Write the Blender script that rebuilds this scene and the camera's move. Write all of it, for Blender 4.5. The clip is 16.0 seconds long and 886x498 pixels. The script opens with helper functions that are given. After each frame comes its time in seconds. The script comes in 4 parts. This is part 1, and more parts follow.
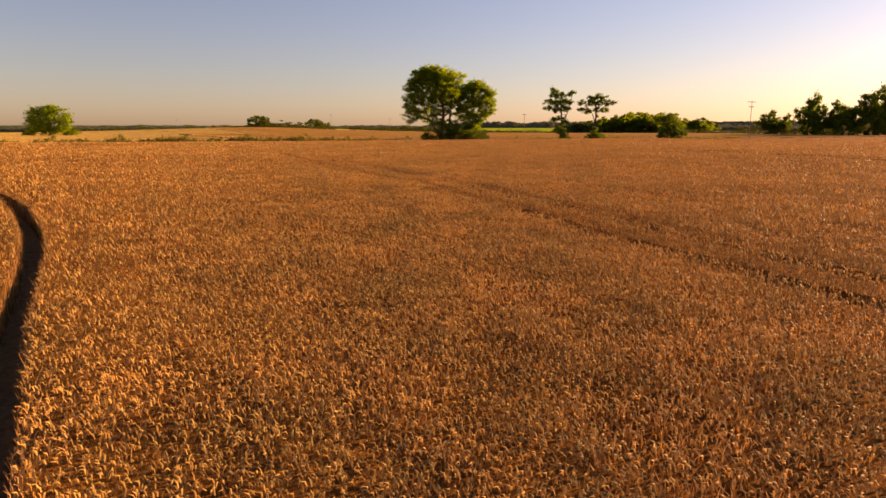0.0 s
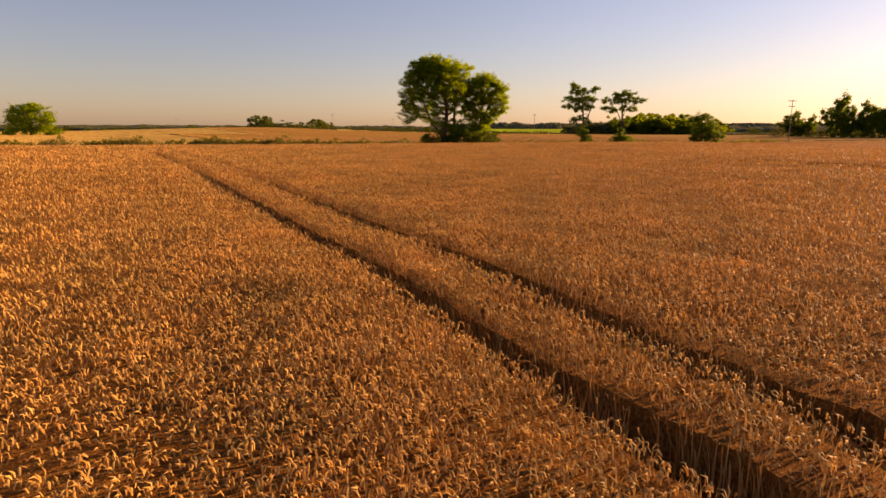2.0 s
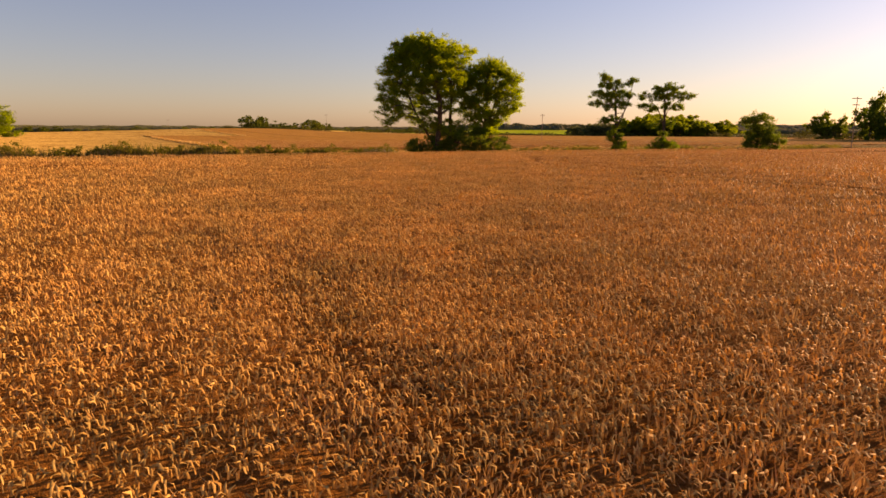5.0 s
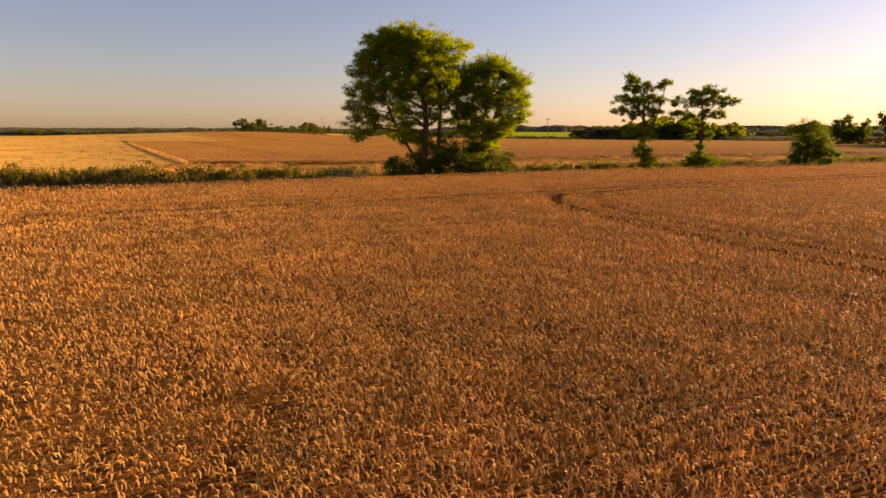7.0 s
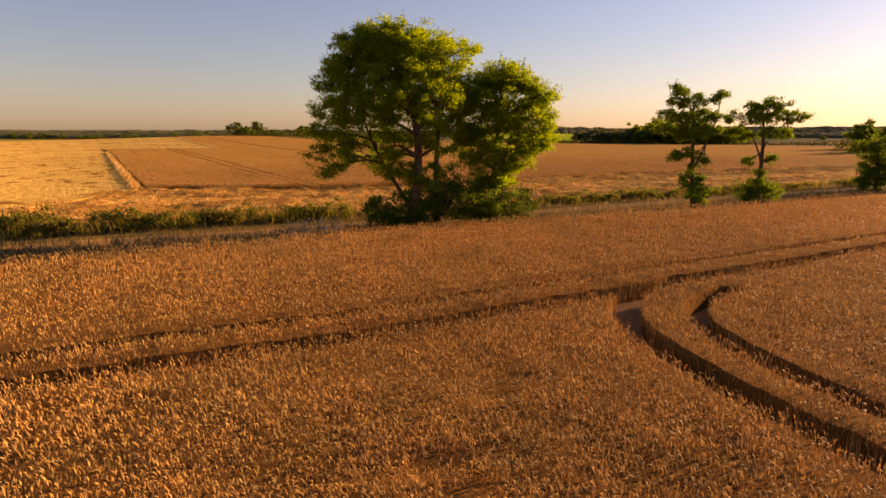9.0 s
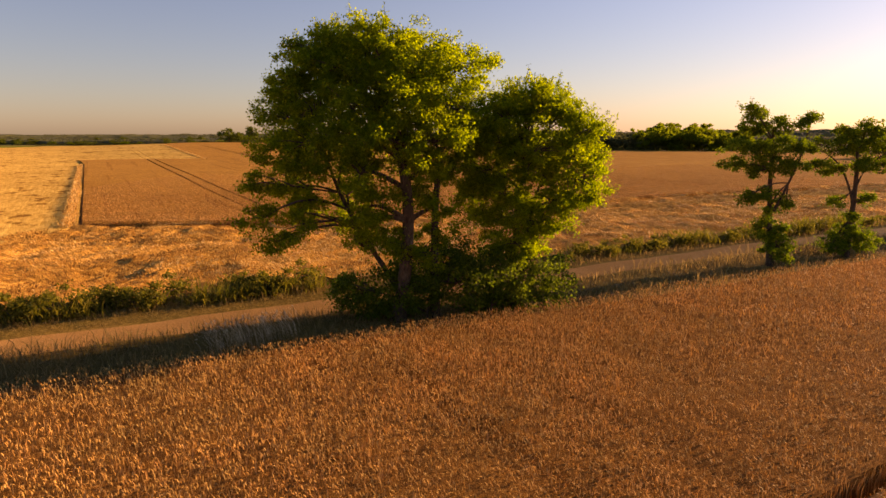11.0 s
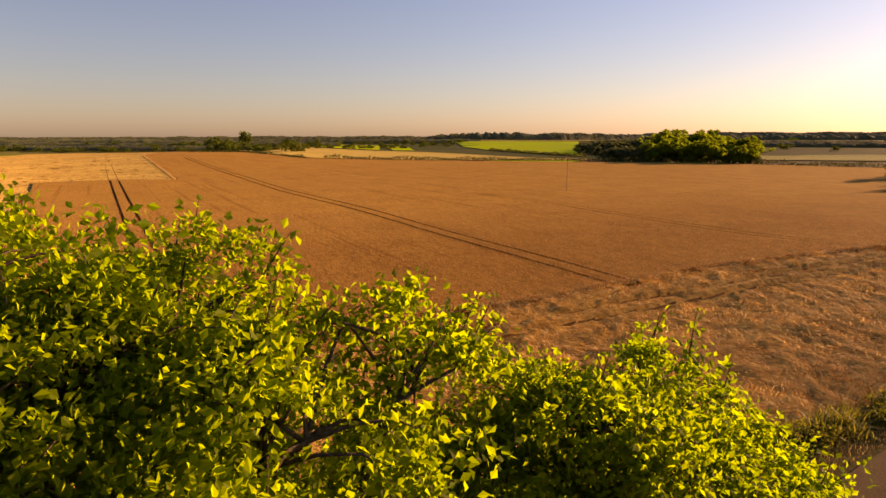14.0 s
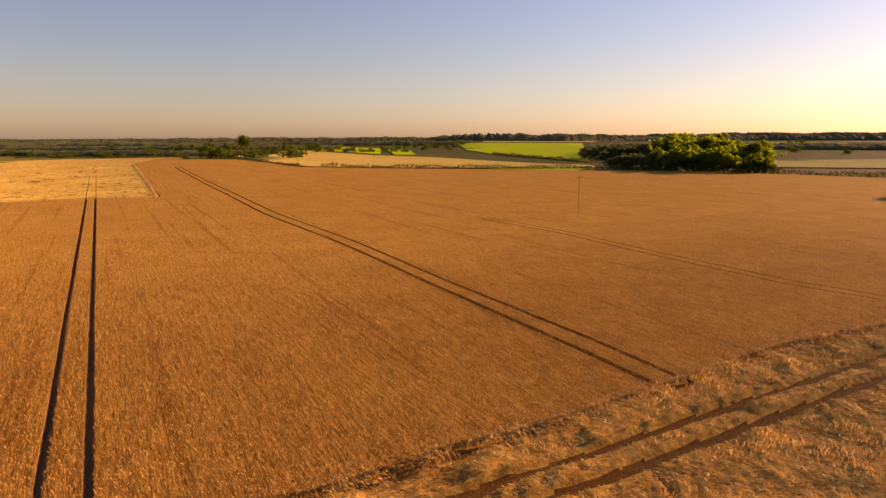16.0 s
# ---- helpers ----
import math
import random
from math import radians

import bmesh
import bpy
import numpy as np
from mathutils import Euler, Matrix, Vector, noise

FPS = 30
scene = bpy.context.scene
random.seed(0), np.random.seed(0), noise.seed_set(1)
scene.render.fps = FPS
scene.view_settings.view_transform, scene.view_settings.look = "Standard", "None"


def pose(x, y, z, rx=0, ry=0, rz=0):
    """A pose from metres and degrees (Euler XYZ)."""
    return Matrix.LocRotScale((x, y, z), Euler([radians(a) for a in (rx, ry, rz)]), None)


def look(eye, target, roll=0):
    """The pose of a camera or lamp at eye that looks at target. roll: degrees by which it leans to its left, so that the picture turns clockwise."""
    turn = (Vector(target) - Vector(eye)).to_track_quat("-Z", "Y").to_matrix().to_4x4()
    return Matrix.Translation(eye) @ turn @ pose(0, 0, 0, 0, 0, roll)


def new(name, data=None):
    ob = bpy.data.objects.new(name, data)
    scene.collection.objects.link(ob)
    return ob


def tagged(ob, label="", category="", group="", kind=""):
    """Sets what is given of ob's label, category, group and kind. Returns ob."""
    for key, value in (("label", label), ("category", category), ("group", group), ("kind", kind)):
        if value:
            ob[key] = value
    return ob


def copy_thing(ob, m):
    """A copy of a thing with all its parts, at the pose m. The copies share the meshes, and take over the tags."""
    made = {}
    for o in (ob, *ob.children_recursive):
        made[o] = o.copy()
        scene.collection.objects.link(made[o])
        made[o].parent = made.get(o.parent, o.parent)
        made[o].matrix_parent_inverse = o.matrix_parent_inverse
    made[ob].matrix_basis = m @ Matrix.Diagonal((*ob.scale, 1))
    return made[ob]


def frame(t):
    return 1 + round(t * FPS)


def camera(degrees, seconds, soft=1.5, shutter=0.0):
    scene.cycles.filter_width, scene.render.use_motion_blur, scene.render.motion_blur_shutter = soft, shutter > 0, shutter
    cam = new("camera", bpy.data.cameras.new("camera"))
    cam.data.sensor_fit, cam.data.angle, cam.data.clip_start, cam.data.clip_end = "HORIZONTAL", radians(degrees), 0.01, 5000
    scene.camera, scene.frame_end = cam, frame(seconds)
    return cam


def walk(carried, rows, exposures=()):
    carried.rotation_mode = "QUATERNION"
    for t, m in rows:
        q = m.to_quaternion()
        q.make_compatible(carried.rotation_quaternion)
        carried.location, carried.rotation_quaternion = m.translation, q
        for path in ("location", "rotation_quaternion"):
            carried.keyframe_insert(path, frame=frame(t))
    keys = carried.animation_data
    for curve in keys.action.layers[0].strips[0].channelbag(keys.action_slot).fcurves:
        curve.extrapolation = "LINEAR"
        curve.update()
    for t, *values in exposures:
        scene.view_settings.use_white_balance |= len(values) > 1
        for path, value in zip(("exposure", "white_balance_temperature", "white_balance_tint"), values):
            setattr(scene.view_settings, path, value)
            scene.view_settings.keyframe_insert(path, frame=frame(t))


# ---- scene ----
cam = camera(72.0, 16.0)

PATH = [
    (0, (0.423, 0.828, 2.205), (0.421, 2.791, 1.82), -0.0),
    (0.5, (0.474, 4.132, 2.252), (0.468, 6.094, 1.865), 0.1),
    (1, (0.555, 7.357, 2.289), (0.545, 9.319, 1.901), 0.2),
    (1.5, (0.615, 10.516, 2.282), (0.601, 12.478, 1.895), 0.2),
    (2, (0.73, 13.682, 2.271), (0.711, 15.645, 1.888), 0.2),
    (2.5, (0.768, 17.065, 2.13), (0.751, 19.028, 1.748), 0.2),
    (3, (0.779, 20.176, 2.107), (0.761, 22.139, 1.726), 0.2),
    (3.5, (0.81, 23.362, 2.153), (0.793, 25.325, 1.771), 0.3),
    (4, (0.866, 26.339, 2.269), (0.849, 28.302, 1.886), 0.3),
    (6.5, (2.181, 41.418, 3.249), (2.149, 43.382, 2.874), 0.2),
    (7, (2.269, 44.501, 3.599), (2.239, 46.465, 3.223), 0.2),
    (7.5, (2.284, 47.548, 3.949), (2.251, 49.513, 3.576), 0.2),
    (8, (2.217, 50.382, 4.372), (2.185, 52.346, 3.998), 0.2),
    (8.5, (2.162, 53.063, 4.775), (2.131, 55.027, 4.401), 0.2),
    (9, (2.146, 55.765, 5.224), (2.117, 57.73, 4.851), 0.1),
    (11.5, (1.811, 69.343, 7.506), (1.79, 71.309, 7.144), 0.0),
    (12, (1.908, 72.328, 8.227), (1.886, 74.295, 7.865), -0.0),
    (12.5, (1.998, 75.335, 8.987), (1.98, 77.301, 8.624), -0.0),
    (14, (3.185, 83.901, 11.456), (3.163, 85.868, 11.095), 0.0),
    (14.5, (3.318, 86.811, 12.428), (3.292, 88.778, 12.067), 0.0),
    (15, (3.397, 89.782, 13.29), (3.37, 91.749, 12.93), 0.0),
    (15.5, (3.478, 92.702, 14.107), (3.45, 94.669, 13.745), -0.1),
    (16, (3.546, 95.613, 14.951), (3.515, 97.58, 14.589), -0.1),
]
walk(cam, [(t, look(e, a, r)) for t, e, a, r in PATH],
     [(0, 1.57, 9200, 48), (16, 1.57, 9200, 48)])

# ---------- world, sun ----------
SUN_AZ, SUN_EL = 62.0, 14.5            # degrees right of the flight line, degrees up
world = bpy.data.worlds.new("evening_sky")
scene.world = world
world.use_nodes = True
wn, wl = world.node_tree.nodes, world.node_tree.links
bg = wn["Background"]
sky = wn.new("ShaderNodeTexSky")
sky.sky_type, sky.sun_disc = "NISHITA", False
sky.sun_elevation, sky.sun_rotation = radians(SUN_EL), radians(SUN_AZ)
sky.altitude, sky.air_density, sky.dust_density, sky.ozone_density = 50, 1.2, 0.55, 4.9
wl.new(sky.outputs[0], bg.inputs[0])
bg.inputs[1].default_value = 0.054
sun_data = bpy.data.lights.new("sun", "SUN")
sun_data.energy, sun_data.angle, sun_data.color = 5.0, radians(0.6), (1.0, 0.715, 0.365)
sun = new("sun", sun_data)
sun_dir = Vector((math.sin(radians(SUN_AZ)) * math.cos(radians(SUN_EL)), math.cos(radians(SUN_AZ)) * math.cos(radians(SUN_EL)), math.sin(radians(SUN_EL))))
sun.matrix_world = look((60, 40, 60), Vector((60, 40, 60)) - sun_dir)

# ---------- materials ----------
def material(name):
    m = bpy.data.materials.new(name)
    m.use_nodes = True
    n = m.node_tree.nodes
    return m, n, m.node_tree.links, n["Principled BSDF"]


def ramp(n, stops):
    r = n.new("ShaderNodeValToRGB")
    while len(r.color_ramp.elements) < len(stops):
        r.color_ramp.elements.new(0.5)
    for e, (p, c) in zip(r.color_ramp.elements, stops):
        e.position, e.color = p, (*c, 1)
    return r


def noise_tex(n, l, scale, detail=4, rough=0.6, stretch=None, turn=0.0):
    co = n.new("ShaderNodeTexCoord")
    t = n.new("ShaderNodeTexNoise")
    t.inputs["Scale"].default_value, t.inputs["Detail"].default_value, t.inputs["Roughness"].default_value = scale, detail, rough
    if stretch:
        mp = n.new("ShaderNodeMapping")
        mp.vector_type = "TEXTURE"
        mp.inputs["Scale"].default_value = [1 / s for s in stretch]
        mp.inputs["Rotation"].default_value = (0, 0, turn)
        l.new(co.outputs["Object"], mp.inputs["Vector"])
        l.new(mp.outputs[0], t.inputs["Vector"])
    else:
        l.new(co.outputs["Object"], t.inputs["Vector"])
    return t


def mix_col(n, l, a, b, fac, mode="MIX"):
    m = n.new("ShaderNodeMix")
    m.data_type, m.blend_type = "RGBA", mode
    for sock, v in ((m.inputs["Factor"], fac), (m.inputs["A"], a), (m.inputs["B"], b)):
        if isinstance(v, bpy.types.NodeSocket):
            l.new(v, sock)
        elif isinstance(v, (int, float)):
            sock.default_value = v
        else:
            sock.default_value = (*v, 1)
    return m.outputs["Result"]


def bump(n, l, height, strength, distance, p):
    b = n.new("ShaderNodeBump")
    b.inputs["Strength"].default_value, b.inputs["Distance"].default_value = strength, distance
    l.new(height, b.inputs["Height"])
    l.new(b.outputs[0], p.inputs["Normal"])


def ground_material(name, fine, broad, scale=18.0, broad_scale=0.15, stretch=None, turn=0.0, bumpy=0.05, rough=0.95, spots=None):
    """A surface of two scales: fine grain (two colours) under broad stains (a tint)."""
    m, n, l, p = material(name)
    t1 = noise_tex(n, l, scale, 6, 0.7, stretch, turn)
    t2 = noise_tex(n, l, broad_scale, 4, 0.6)
    r1 = ramp(n, [(0.32, fine[0]), (0.5, fine[1]), (0.68, fine[2])])
    r2 = ramp(n, [(0.3, broad[0]), (0.7, broad[1])])
    l.new(t1.outputs[0], r1.inputs[0])
    l.new(t2.outputs[0], r2.inputs[0])
    col = mix_col(n, l, r1.outputs[0], r2.outputs[0], 1.0, "MULTIPLY")
    if spots:                                   # scattered clumps: scale, stretch, turn, where they begin, their tint
        t3 = noise_tex(n, l, spots[0], 3, 0.6, spots[1], spots[2])
        r3 = ramp(n, [(spots[3], (1, 1, 1)), (spots[3] + 0.06, spots[4])])
        l.new(t3.outputs[0], r3.inputs[0])
        col = mix_col(n, l, col, r3.outputs[0], 1.0, "MULTIPLY")
    l.new(col, p.inputs["Base Color"])
    p.inputs["Roughness"].default_value = rough
    p.inputs["Specular IOR Level"].default_value = 0.02
    p.inputs["Diffuse Roughness"].default_value = 1.0
    bump(n, l, t1.outputs[0], 1.0, bumpy, p)
    return m


def leaf_material(name, dark, mid, light, shine=0.45, through_light=0.5, patch=((0.75, 0.8, 0.8), (1.1, 1.05, 1.0)), patch_scale=0.55, spec=0.14, glow=(1, 1, 1)):
    """Leaves or straw that vary piece by piece, with light through them."""
    m, n, l, p = material(name)
    g = n.new("ShaderNodeNewGeometry")
    r = ramp(n, [(0.0, dark), (0.5, mid), (1.0, light)])
    l.new(g.outputs["Random Per Island"], r.inputs[0])
    t = noise_tex(n, l, patch_scale, 3)
    r2 = ramp(n, [(0.35, patch[0]), (0.65, patch[1])])
    l.new(t.outputs[0], r2.inputs[0])
    col = mix_col(n, l, r.outputs[0], r2.outputs[0], 1.0, "MULTIPLY")
    l.new(col, p.inputs["Base Color"])
    p.inputs["Roughness"].default_value = shine
    p.inputs["Specular IOR Level"].default_value = spec
    p.inputs["Diffuse Roughness"].default_value = 0.8
    tr = n.new("ShaderNodeBsdfTranslucent")
    l.new(mix_col(n, l, col, glow, 1.0, "MULTIPLY"), tr.inputs["Color"])
    mx = n.new("ShaderNodeMixShader")
    mx.inputs[0].default_value = through_light
    l.new(p.outputs[0], mx.inputs[1])
    l.new(tr.outputs[0], mx.inputs[2])
    l.new(mx.outputs[0], n["Material Output"].inputs[0])
    return m


ROW = radians(30.0)   # drilling rows and wheel marks run 30 degrees left of the flight line
M_SOIL = ground_material("dry_soil", ((0.22, 0.125, 0.055), (0.32, 0.19, 0.085), (0.42, 0.265, 0.125)), ((0.8, 0.8, 0.8), (1, 1, 1)), 9, 0.4)
# Crushed straw and soil in the ruts, their shade put into the colour.
M_RUT = ground_material("shaded_rut_straw", ((0.11, 0.05, 0.014), (0.18, 0.085, 0.023), (0.28, 0.14, 0.04)), ((0.8, 0.8, 0.8), (1, 1, 1)), 7, 0.4)
M_LAND = ground_material("far_land", ((0.07, 0.08, 0.025), (0.11, 0.115, 0.035), (0.17, 0.15, 0.05)), ((0.55, 0.7, 0.6), (1.2, 1.05, 0.9)), 0.12, 0.006)
def canopy_material(name, scale, stretch, tops_c, shaded_stalks_c, bumpy):
    """Tops of the standing crop far from the flight line; near it stalks, darkened in colour for the shade between the
    plants.
    """
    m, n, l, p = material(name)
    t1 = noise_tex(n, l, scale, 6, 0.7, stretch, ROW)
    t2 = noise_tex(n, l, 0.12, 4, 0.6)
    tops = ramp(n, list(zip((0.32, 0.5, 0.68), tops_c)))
    stalks = ramp(n, list(zip((0.32, 0.5, 0.68), shaded_stalks_c)))
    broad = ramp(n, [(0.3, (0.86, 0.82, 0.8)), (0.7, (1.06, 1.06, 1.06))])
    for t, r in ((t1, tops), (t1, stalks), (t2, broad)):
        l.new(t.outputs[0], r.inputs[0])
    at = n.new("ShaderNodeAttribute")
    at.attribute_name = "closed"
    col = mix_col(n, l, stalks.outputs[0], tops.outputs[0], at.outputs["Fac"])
    t3 = noise_tex(n, l, 1.1, 2, 0.5, (1.0, 0.018, 1.0), ROW)          # faint drill lines
    lines = ramp(n, [(0.60, (1, 1, 1)), (0.66, (0.80, 0.76, 0.72))])
    l.new(t3.outputs[0], lines.inputs[0])
    col = mix_col(n, l, col, lines.outputs[0], 1.0, "MULTIPLY")
    l.new(mix_col(n, l, col, broad.outputs[0], 1.0, "MULTIPLY"), p.inputs["Base Color"])
    p.inputs["Roughness"].default_value = 0.95
    p.inputs["Specular IOR Level"].default_value = 0.02
    p.inputs["Diffuse Roughness"].default_value = 0.35
    bump(n, l, t1.outputs[0], 1.0, bumpy, p)
    return m


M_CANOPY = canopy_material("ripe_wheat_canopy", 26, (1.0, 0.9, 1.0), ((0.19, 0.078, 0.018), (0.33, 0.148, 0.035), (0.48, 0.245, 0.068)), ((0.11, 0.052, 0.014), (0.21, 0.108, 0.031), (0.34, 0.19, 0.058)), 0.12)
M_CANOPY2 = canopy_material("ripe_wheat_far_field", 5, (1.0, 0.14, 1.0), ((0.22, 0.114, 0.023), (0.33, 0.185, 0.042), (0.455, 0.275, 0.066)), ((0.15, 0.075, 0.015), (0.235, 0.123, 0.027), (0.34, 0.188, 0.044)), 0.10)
M_LODGED = ground_material("flattened_straw", ((0.30, 0.15, 0.034), (0.52, 0.30, 0.073), (0.74, 0.48, 0.14)), ((0.72, 0.68, 0.62), (1.1, 1.1, 1.1)), 2.4, 0.22, (1.0, 0.35, 1.0), radians(70), 0.3)
M_STUBBLE = ground_material("pale_stubble", ((0.36, 0.22, 0.05), (0.52, 0.35, 0.088), (0.66, 0.475, 0.14)), ((0.78, 0.74, 0.7), (1.08, 1.08, 1.08)), 2.2, 0.06, (1.0, 0.2, 1.0), ROW, 0.12, spots=(0.4, (1.0, 0.5, 1.0), ROW, 0.57, (0.46, 0.37, 0.28)))
M_ROAD = ground_material("dusty_farm_track", ((0.24, 0.14, 0.052), (0.34, 0.205, 0.08), (0.42, 0.27, 0.115)), ((0.82, 0.80, 0.78), (1.05, 1.05, 1.05)), 14, 0.5, None, 0, 0.03)
M_VERGE = ground_material("verge_soil", ((0.09, 0.063, 0.018), (0.18, 0.125, 0.037), (0.27, 0.185, 0.06)), ((0.7, 0.8, 0.7), (1.1, 1.05, 1)), 6, 0.3)
M_GREEN = ground_material("green_crop", ((0.36, 0.47, 0.006), (0.44, 0.55, 0.007), (0.50, 0.60, 0.008)), ((0.9, 0.9, 0.9), (1.05, 1.05, 1.05)), 0.3, 0.01)
M_MEADOW = ground_material("green_meadow", ((0.10, 0.135, 0.010), (0.14, 0.18, 0.012), (0.18, 0.225, 0.016)), ((0.85, 0.88, 0.85), (1.05, 1.05, 1.05)), 0.3, 0.01)
M_TAN = ground_material("cut_field", ((0.54, 0.37, 0.08), (0.64, 0.45, 0.10), (0.70, 0.52, 0.14)), ((0.85, 0.85, 0.85), (1.05, 1.05, 1.05)), 0.2, 0.01)
# Woods far off, their colour lightened and greyed for haze.
M_RIDGE = leaf_material("distant_woods", (0.07, 0.08, 0.042), (0.09, 0.105, 0.05), (0.125, 0.14, 0.058), 0.8, 0.3, ((0.8, 0.8, 0.85), (1.1, 1.1, 1.0)), 0.02)
M_BARK = ground_material("bark", ((0.05, 0.035, 0.025), (0.10, 0.075, 0.05), (0.17, 0.13, 0.09)), ((0.8, 0.8, 0.8), (1.05, 1.05, 1.05)), 14, 1.0, (1, 1, 0.2), 0, 0.03)
M_POLE = ground_material("weathered_wood", ((0.26, 0.19, 0.13), (0.34, 0.26, 0.18), (0.42, 0.33, 0.24)), ((0.8, 0.8, 0.8), (1, 1, 1)), 12, 1.0, (1, 1, 0.1))
M_EAR = leaf_material("wheat_ears", (0.42, 0.232, 0.064), (0.56, 0.345, 0.108), (0.70, 0.475, 0.172), 0.6, 0.13, spec=0.05, glow=(1.0, 0.72, 0.4))
M_STEM = leaf_material("wheat_stems", (0.34, 0.182, 0.058), (0.50, 0.29, 0.104), (0.66, 0.415, 0.165), 0.7, 0.12, spec=0.04)
M_STRAW = leaf_material("loose_straw", (0.42, 0.24, 0.065), (0.75, 0.515, 0.17), (0.97, 0.79, 0.38), 0.8, 0.3, ((0.62, 0.56, 0.48), (1.08, 1.06, 1.0)), 1.1)
M_BROWN = leaf_material("brown_straw", (0.22, 0.10, 0.022), (0.40, 0.21, 0.05), (0.58, 0.34, 0.09), 0.8, 0.2, ((0.7, 0.66, 0.6), (1.06, 1.05, 1.0)), 1.1)
M_LEAF = leaf_material("tree_leaves", (0.135, 0.215, 0.008), (0.225, 0.335, 0.011), (0.325, 0.45, 0.016), 0.55, 0.8)
M_LEAF_M = leaf_material("slender_tree_leaves", (0.065, 0.125, 0.006), (0.125, 0.215, 0.009), (0.23, 0.34, 0.015), 0.55, 0.5)
# Yellow-green far leaves, brightened in colour for the sunlight on them.
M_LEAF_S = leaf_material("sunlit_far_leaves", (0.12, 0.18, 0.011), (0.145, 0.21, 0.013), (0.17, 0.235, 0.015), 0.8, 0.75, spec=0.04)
# Wood leaves with shade and distance haze put into the colour.
M_LEAF_H = leaf_material("hazy_wood_leaves", (0.075, 0.098, 0.045), (0.095, 0.12, 0.052), (0.115, 0.14, 0.058), 0.8, 0.5, spec=0.04)
# Darker green; the shade on the undergrowth is partly in this colour.
M_LEAF_D = leaf_material("dark_leaves", (0.058, 0.10, 0.009), (0.10, 0.165, 0.012), (0.165, 0.25, 0.018), 0.55, 0.6)
M_LEAF_F = leaf_material("far_leaves", (0.085, 0.12, 0.012), (0.12, 0.16, 0.014), (0.16, 0.205, 0.018), 0.7, 0.3)
M_GRASS = leaf_material("dry_grass", (0.13, 0.10, 0.036), (0.225, 0.168, 0.062), (0.34, 0.25, 0.105), 0.7, 0.5)
# Pale seed heads, made lighter for the sunlight they catch.
M_PLUME = leaf_material("grass_plumes", (0.55, 0.44, 0.26), (0.68, 0.57, 0.38), (0.80, 0.70, 0.52), 0.6, 0.5)
M_WEED = leaf_material("green_weeds", (0.095, 0.105, 0.011), (0.165, 0.17, 0.018), (0.28, 0.26, 0.037), 0.6, 0.5)
M_HEDGE = leaf_material("hedge_leaves", (0.045, 0.055, 0.012), (0.07, 0.08, 0.016), (0.11, 0.11, 0.024), 0.7, 0.35)


# ---------- mesh helpers ----------
def obj(name, verts, faces, mat, parent=None, label="", smooth=False):
    """One mesh object out of vertex and face lists or arrays (all faces of one size)."""
    me = bpy.data.meshes.new(name)
    v, f = np.asarray(verts, np.float32), np.asarray(faces, np.int32)
    me.vertices.add(len(v))
    me.vertices.foreach_set("co", v.ravel())
    k = f.shape[1]
    me.loops.add(f.size)
    me.loops.foreach_set("vertex_index", f.ravel())
    me.polygons.add(len(f))
    me.polygons.foreach_set("loop_start", np.arange(0, f.size, k, dtype=np.int32))
    me.polygons.foreach_set("loop_total", np.full(len(f), k, np.int32))
    me.polygons.foreach_set("use_smooth", np.full(len(f), smooth))
    me.update(calc_edges=True)
    me.materials.append(mat)
    ob = new(name, me)
    if parent:
        ob.parent = parent
    if label:
        ob["label"] = label
    return ob


def thing(name, place=(0, 0, 0)):
    e = new(name)
    e.location = place
    return e


def smooth01(a, b, v):
    t = np.clip((np.asarray(v, float) - a) / (b - a), 0, 1)
    return t * t * (3 - 2 * t)


EDGE_Q = 85.9     # the near field's far edge in q
G_Q = [-50, 5, 10, 14, 17, 20, 22, 30, 37, 55, 66, 80, 87, 91, 96, 104, 112, 130]
G_Z = [-1.3, -1.1, -0.95, -0.8, -0.6, -0.5, -0.37, -0.22, 0.0, 0.08, 0.2, 0.05, 0.0, -0.05, -0.05, -0.25, -0.35, -0.35]


def across(x, y):
    """The distance across the hedge line: lines of equal q run along the farm track."""
    x, y = np.asarray(x, float), np.asarray(y, float)
    return y - 0.52 * x * smooth01(45, 80, y + 0 * x)


def land(x, y):
    """The height of the bare ground: level fields, a low rise at the end of the far field, a shallow vale beside it and slopes behind."""
    x, y = np.asarray(x, float), np.asarray(y, float)
    rise = 3.35 * np.exp(-((x + 125) / 88.0) ** 2 - ((y - 420) / 130.0) ** 2)
    vale = -1.7 * smooth01(390, 480, y + 0 * x) * smooth01(-40, 60, x + 0 * y) + 6.0 * smooth01(470, 1050, y + 0 * x) * smooth01(-40, 60, x + 0 * y)
    return np.interp(across(x, y), G_Q, G_Z) + rise + vale


def hedge_y(x, q):
    """The y of the line q beside the farm track."""
    return q + 0.52 * np.asarray(x, float)


rng = np.random.default_rng(7)


def vnoise(x, y, size=1.0, seed=0):
    """Value noise on a jumbled lattice, -1 to 1."""
    x, y = np.asarray(x, float) / size, np.asarray(y, float) / size
    i, j = np.floor(x).astype(np.int64), np.floor(y).astype(np.int64)
    u, v = x - i, y - j
    u, v = u * u * (3 - 2 * u), v * v * (3 - 2 * v)

    def at(a, c):
        n = (a * 374761393 + c * 668265263 + seed * 974711) & 0x7FFFFFFF
        n = ((n ^ (n >> 13)) * 1274126177) & 0x7FFFFFFF
        return ((n ^ (n >> 16)) & 0xFFFF) / 32767.5 - 1
    return (at(i, j) * (1 - u) + at(i + 1, j) * u) * (1 - v) + (at(i, j + 1) * (1 - u) + at(i + 1, j + 1) * u) * v


